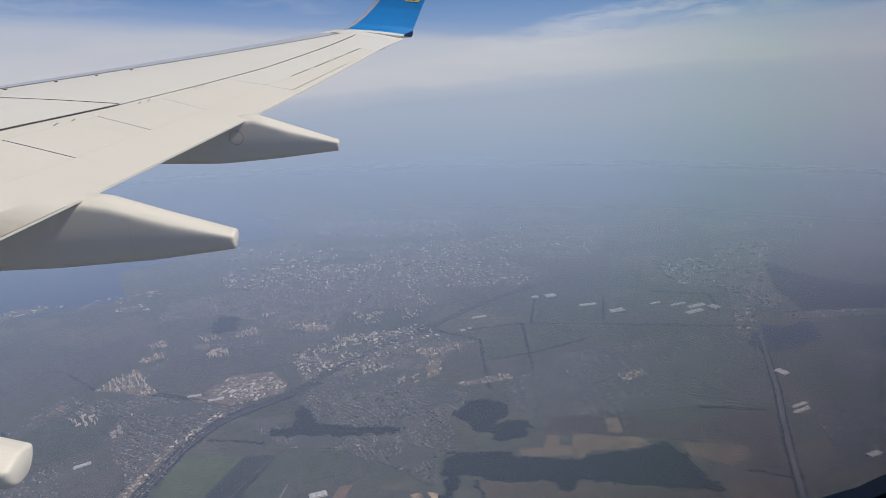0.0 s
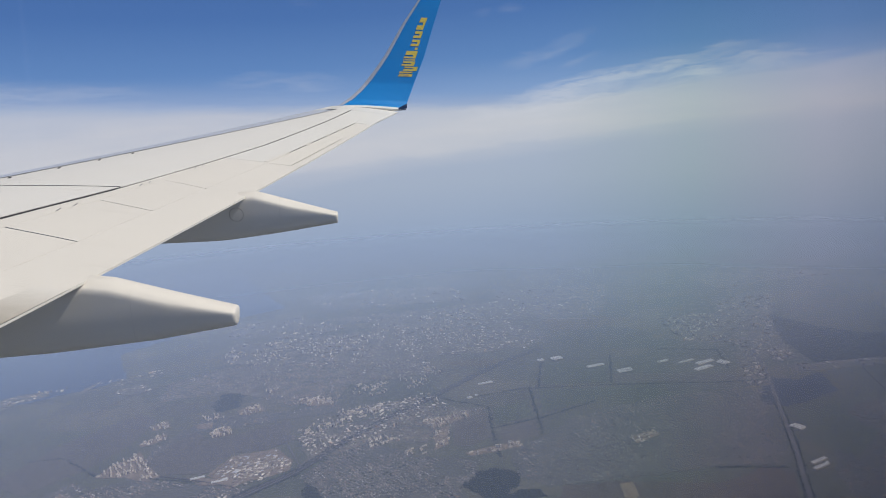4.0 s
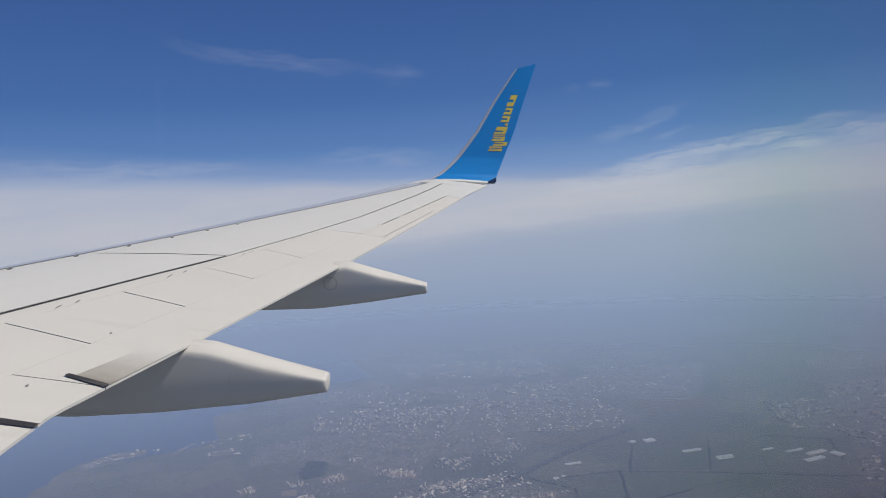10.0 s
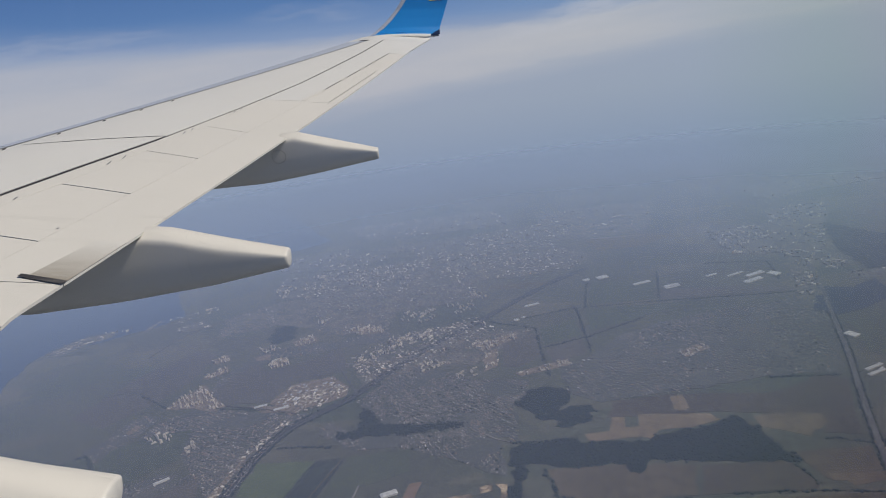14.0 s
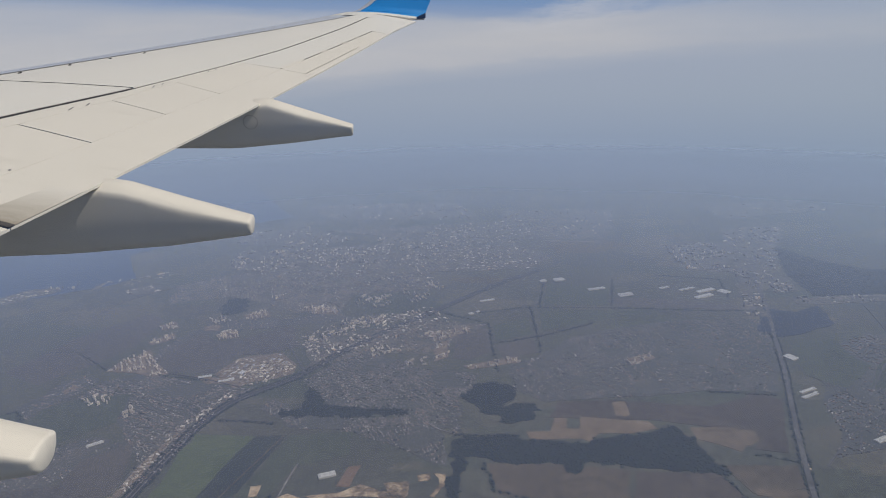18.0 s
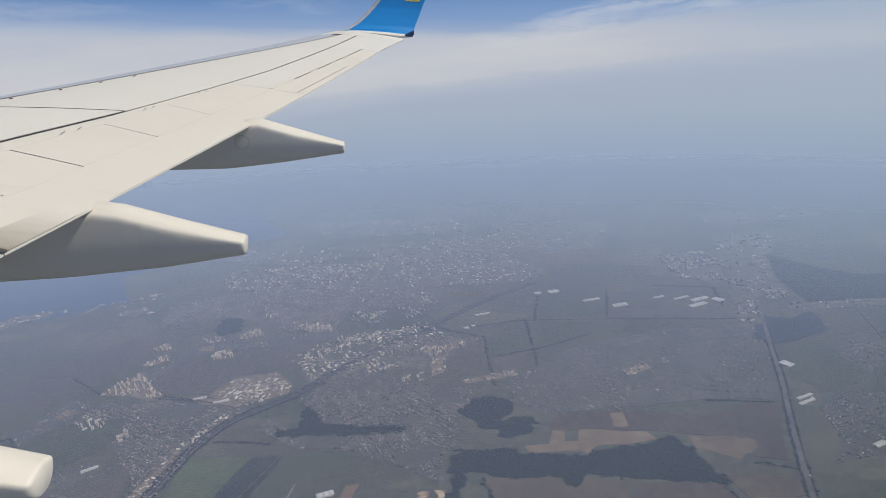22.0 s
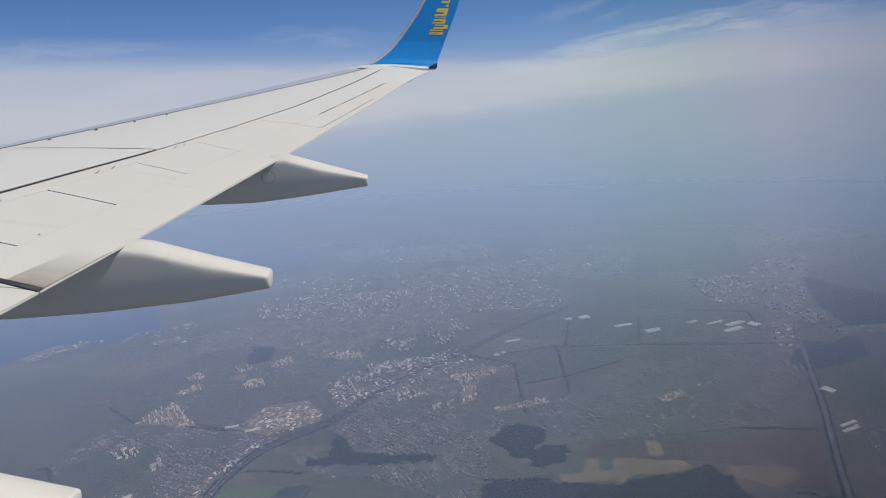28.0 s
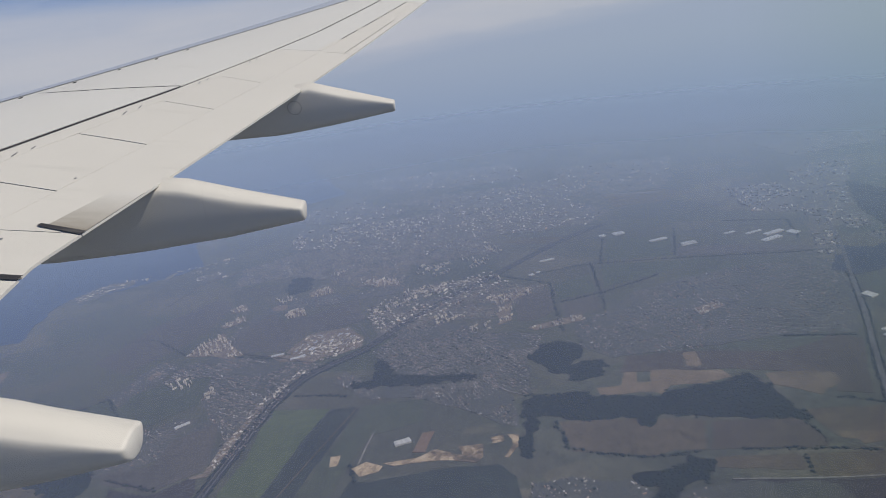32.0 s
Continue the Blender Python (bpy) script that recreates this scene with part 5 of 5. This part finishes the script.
estate([(1488, 658), (1538, 642), (1601, 594), (1544, 569), (1460, 510), (1447, 530), (1476, 588)], 0.5, 11, 14, 0.75, (2, 2, 0))
estate([(1268, 555), (1316, 543), (1298, 527), (1259, 532)], 0.2, 11, 11, 0.9, (1, 2))
estate([(1358, 660), (1374, 627), (1348, 585), (1326, 595), (1327, 635)], 0.8, 13, 13, 0.85, (0, 1))
estate([(1786, 504), (1797, 444), (1761, 430), (1741, 481)], 0.4, 15, 15, 0.8, (1, 0))
estate([(1673, 448), (1700, 406), (1644, 385), (1637, 434)], 0.5, 13, 13, 0.8, (1, 3))
estate([(1753, 618), (1779, 579), (1732, 559), (1723, 603)], 0.4, 15, 14, 0.8, (1, 0))
estate([(1645, 613), (1698, 561), (1663, 549), (1629, 601)], 0.5, 14, 13, 0.8, (1, 0))
estate([(1800, 404), (1834, 347), (1777, 324), (1767, 386)], 0.3, 16, 16, 0.75, (2, 1))
estate([(1827, 246), (1841, 195), (1802, 143), (1761, 136), (1779, 209)], 0.2, 16, 17, 0.75, (3, 1))
estate([(1928, 357), (1937, 316), (1906, 309), (1902, 349)], 0.2, 18, 16, 0.8, (1, 3))
estate([(1834, 89), (1898, 80), (1911, -125), (1846, -126), (1798, 34)], 0.5, 17, 21, 0.75, (1, 3, 0))
estate([(1714, 130), (1743, 5), (1692, 1), (1664, 115)], 0.5, 18, 19, 0.7, (0, 1, 3))
estate([(1611, 224), (1681, 54), (1641, 49), (1592, 187)], 0.5, 18, 16, 0.65, (0, 3))
estate([(2001, -127), (1989, -170), (1915, -171), (1936, -128)], 0.2, 17, 18, 0.8, (1, 2))
estate([(1594, -88), (1630, -213), (1592, -209), (1546, -108)], 0.2, 18, 15, 0.75, (0, 3))
estate([(1527, -116), (1550, -152), (1452, -139), (1432, -102)], 0.4, 15, 15, 0.75, (0, 1))
estate([(1402, -169), (1435, -303), (1404, -298), (1381, -181)], 0.2, 17, 13, 0.85, (0, 0, 1))
estate([(1530, 49), (1537, -25), (1487, -26), (1479, 42)], 0.6, 17, 16, 0.75, (0, 1))
estate([(1451, -31), (1457, -86), (1397, -81), (1400, -39)], 0.4, 17, 17, 0.6, (0,))
estate([(1378, -542), (1405, -609), (1378, -616), (1349, -550)], 0.3, 16, 13, 0.5, (0,))


# warehouses and sheds with ridged white roofs
def shed(x, y, length, depth, turn, bays, label, roof=None):
    ob = new("warehouse")
    a, b, h = length / 2, depth / 2, min(2.4, depth * 0.2)
    bm = bmesh.new()
    bmesh.ops.create_cube(bm, size=1.0, matrix=Matrix.Translation((0, 0, h / 2)) @ Matrix.Diagonal((length, depth, h, 1)))
    part("wall_block", bm, M_FLAT, ob)
    w = length / bays
    for k in range(bays):
        x0 = -a + k * w
        rows = [[(x0 + 0.03, y2, h + 0.01), (x0 + w / 2, y2, h + 0.9), (x0 + w - 0.03, y2, h + 0.01)] for y2 in (-b - 0.1, b + 0.1)]
        part("roof_bay", grid_bm(rows, True), roof or M_WHITE, ob)
    ob.matrix_world = pose(x, y, GROUND + 0.2, 0, 0, turn)
    return tagged(ob, label, "warehouse", "warehouses")


for s in ((1019, 115, 30, 13, -75, 3, "white-roofed shed above the sandy quarry"), (1336, -918, 27, 22, 25, 3, "white square warehouse beside the main road"), (1806, -288, 44, 9, -78, 4, "long white warehouse beside the railway"), (1712, -228, 14, 10, -70, 2, "bright white hall by the belts"), (1724, -249, 10, 8, -70, 2, "small white hall by the belts"),
          (1949, -536, 34, 22, -75, 4, "pale halls at the field edge"), (1946, -485, 20, 14, -75, 3, "pale hall at the field edge"), (1850, -625, 54, 12, -78, 5, "long pale warehouse between fields"), (1829, -825, 34, 9, -74, 4, "long pale warehouse hall"), (1808, -886, 54, 9, -72, 5, "long white warehouse hall"),
          (1785, -932, 62, 16, -70, 6, "broad pale warehouse hall"), (1742, -906, 62, 16, -70, 6, "broad pale warehouse hall"), (1768, -979, 26, 30, -60, 3, "grey warehouse hall beside others"),
          (1429, 419, 30, 8, -78, 4, "long white factory hall"), (1402, 371, 26, 8, -78, 3, "long cream factory hall"), (1408, 356, 12, 9, -70, 2, "factory hall with a pale roof"), (1437, 337, 16, 12, -30, 2, "white factory hall beside the railway"), (1177, -874, 14, 5, -50, 3, "pale farm shed across the road"), (1162, -849, 12, 5, -50, 3, "pale farm shed across the road"),
          (1453, 1453, 20, 8, -40, 2, "white hall among coastal cottages"), (1174, 561, 30, 8, -60, 3, "pale farm shed beside the village"), (998, -885, 12, 30, 20, 2, "long white hall in the village"), (1166, -856, 44, 8, -70, 5, "long white sheds beside the main road"), (1187, -865, 44, 8, -70, 5, "long white sheds beside the main road")):
    shed(*s)
for dx in (-9, 0, 9):
    x, y = 1791, -693
    shed(x + dx, y, 46, 5.5, -78, 4, "long narrow pale greenhouse row")
for px, py in zip(*lots([(1440, 389), (1514, 360), (1527, 260), (1448, 222), (1417, 310), (1397, 345)], -0.35, 10, 9, 0.8)):
    shed(px, py, rng.uniform(3.5, 11), rng.uniform(2.6, 5), -22 + rng.choice([0, 90]), int(rng.integers(1, 4)), "factory hall beside the railway", [M_WHITE, M_ROOF, M_ROOF, M_FLAT, M_METAL, M_BROWN, M_ROAD][int(rng.integers(7))])

# stadium: a pale ring of stands
ob = new("stadium")
rows = []
for r, z in ((17, 0), (18, 5.5), (20, 6.2), (22, 5.5), (22, 0)):
    rows.append([(r * 1.35 * math.cos(a), r * math.sin(a), z) for a in steps(0, 2 * math.pi, 33)[:-1]])
part("stand_ring", grid_bm(rows, True, False), M_WHITE, ob, "pale ring of roofed stands")
rows = [[(r * 1.35 * math.cos(a), r * math.sin(a), 0.4) for a in steps(0, 2 * math.pi, 33)[:-1]] for r in (16.5, 6.0)]
part("pitch", grid_bm(rows, True), M_GREENF, ob, "green pitch")
ob.matrix_world = pose(3186, -1435, GROUND + 0.2, 0, 0, 70)
tagged(ob, "pale oval stadium ring in the far town", "stadium")

# harbour quays: two pale slabs reaching into the sea
for x, y, l in ((2121, 911, 60), (2107, 920, 44)):
    bm = bmesh.new()
    bmesh.ops.create_cube(bm, size=1.0, matrix=pose(x, y, GROUND + 0.8, 0, 0, -10) @ Matrix.Diagonal((l, 9, 1.2, 1)))
    bmesh.ops.bevel(bm, geom=bm.edges[:], offset=0.1, segments=1, affect="EDGES")
    tagged(part("quay", bm, M_LANE, None), "pale concrete quay at the shore", "quay", "quays")
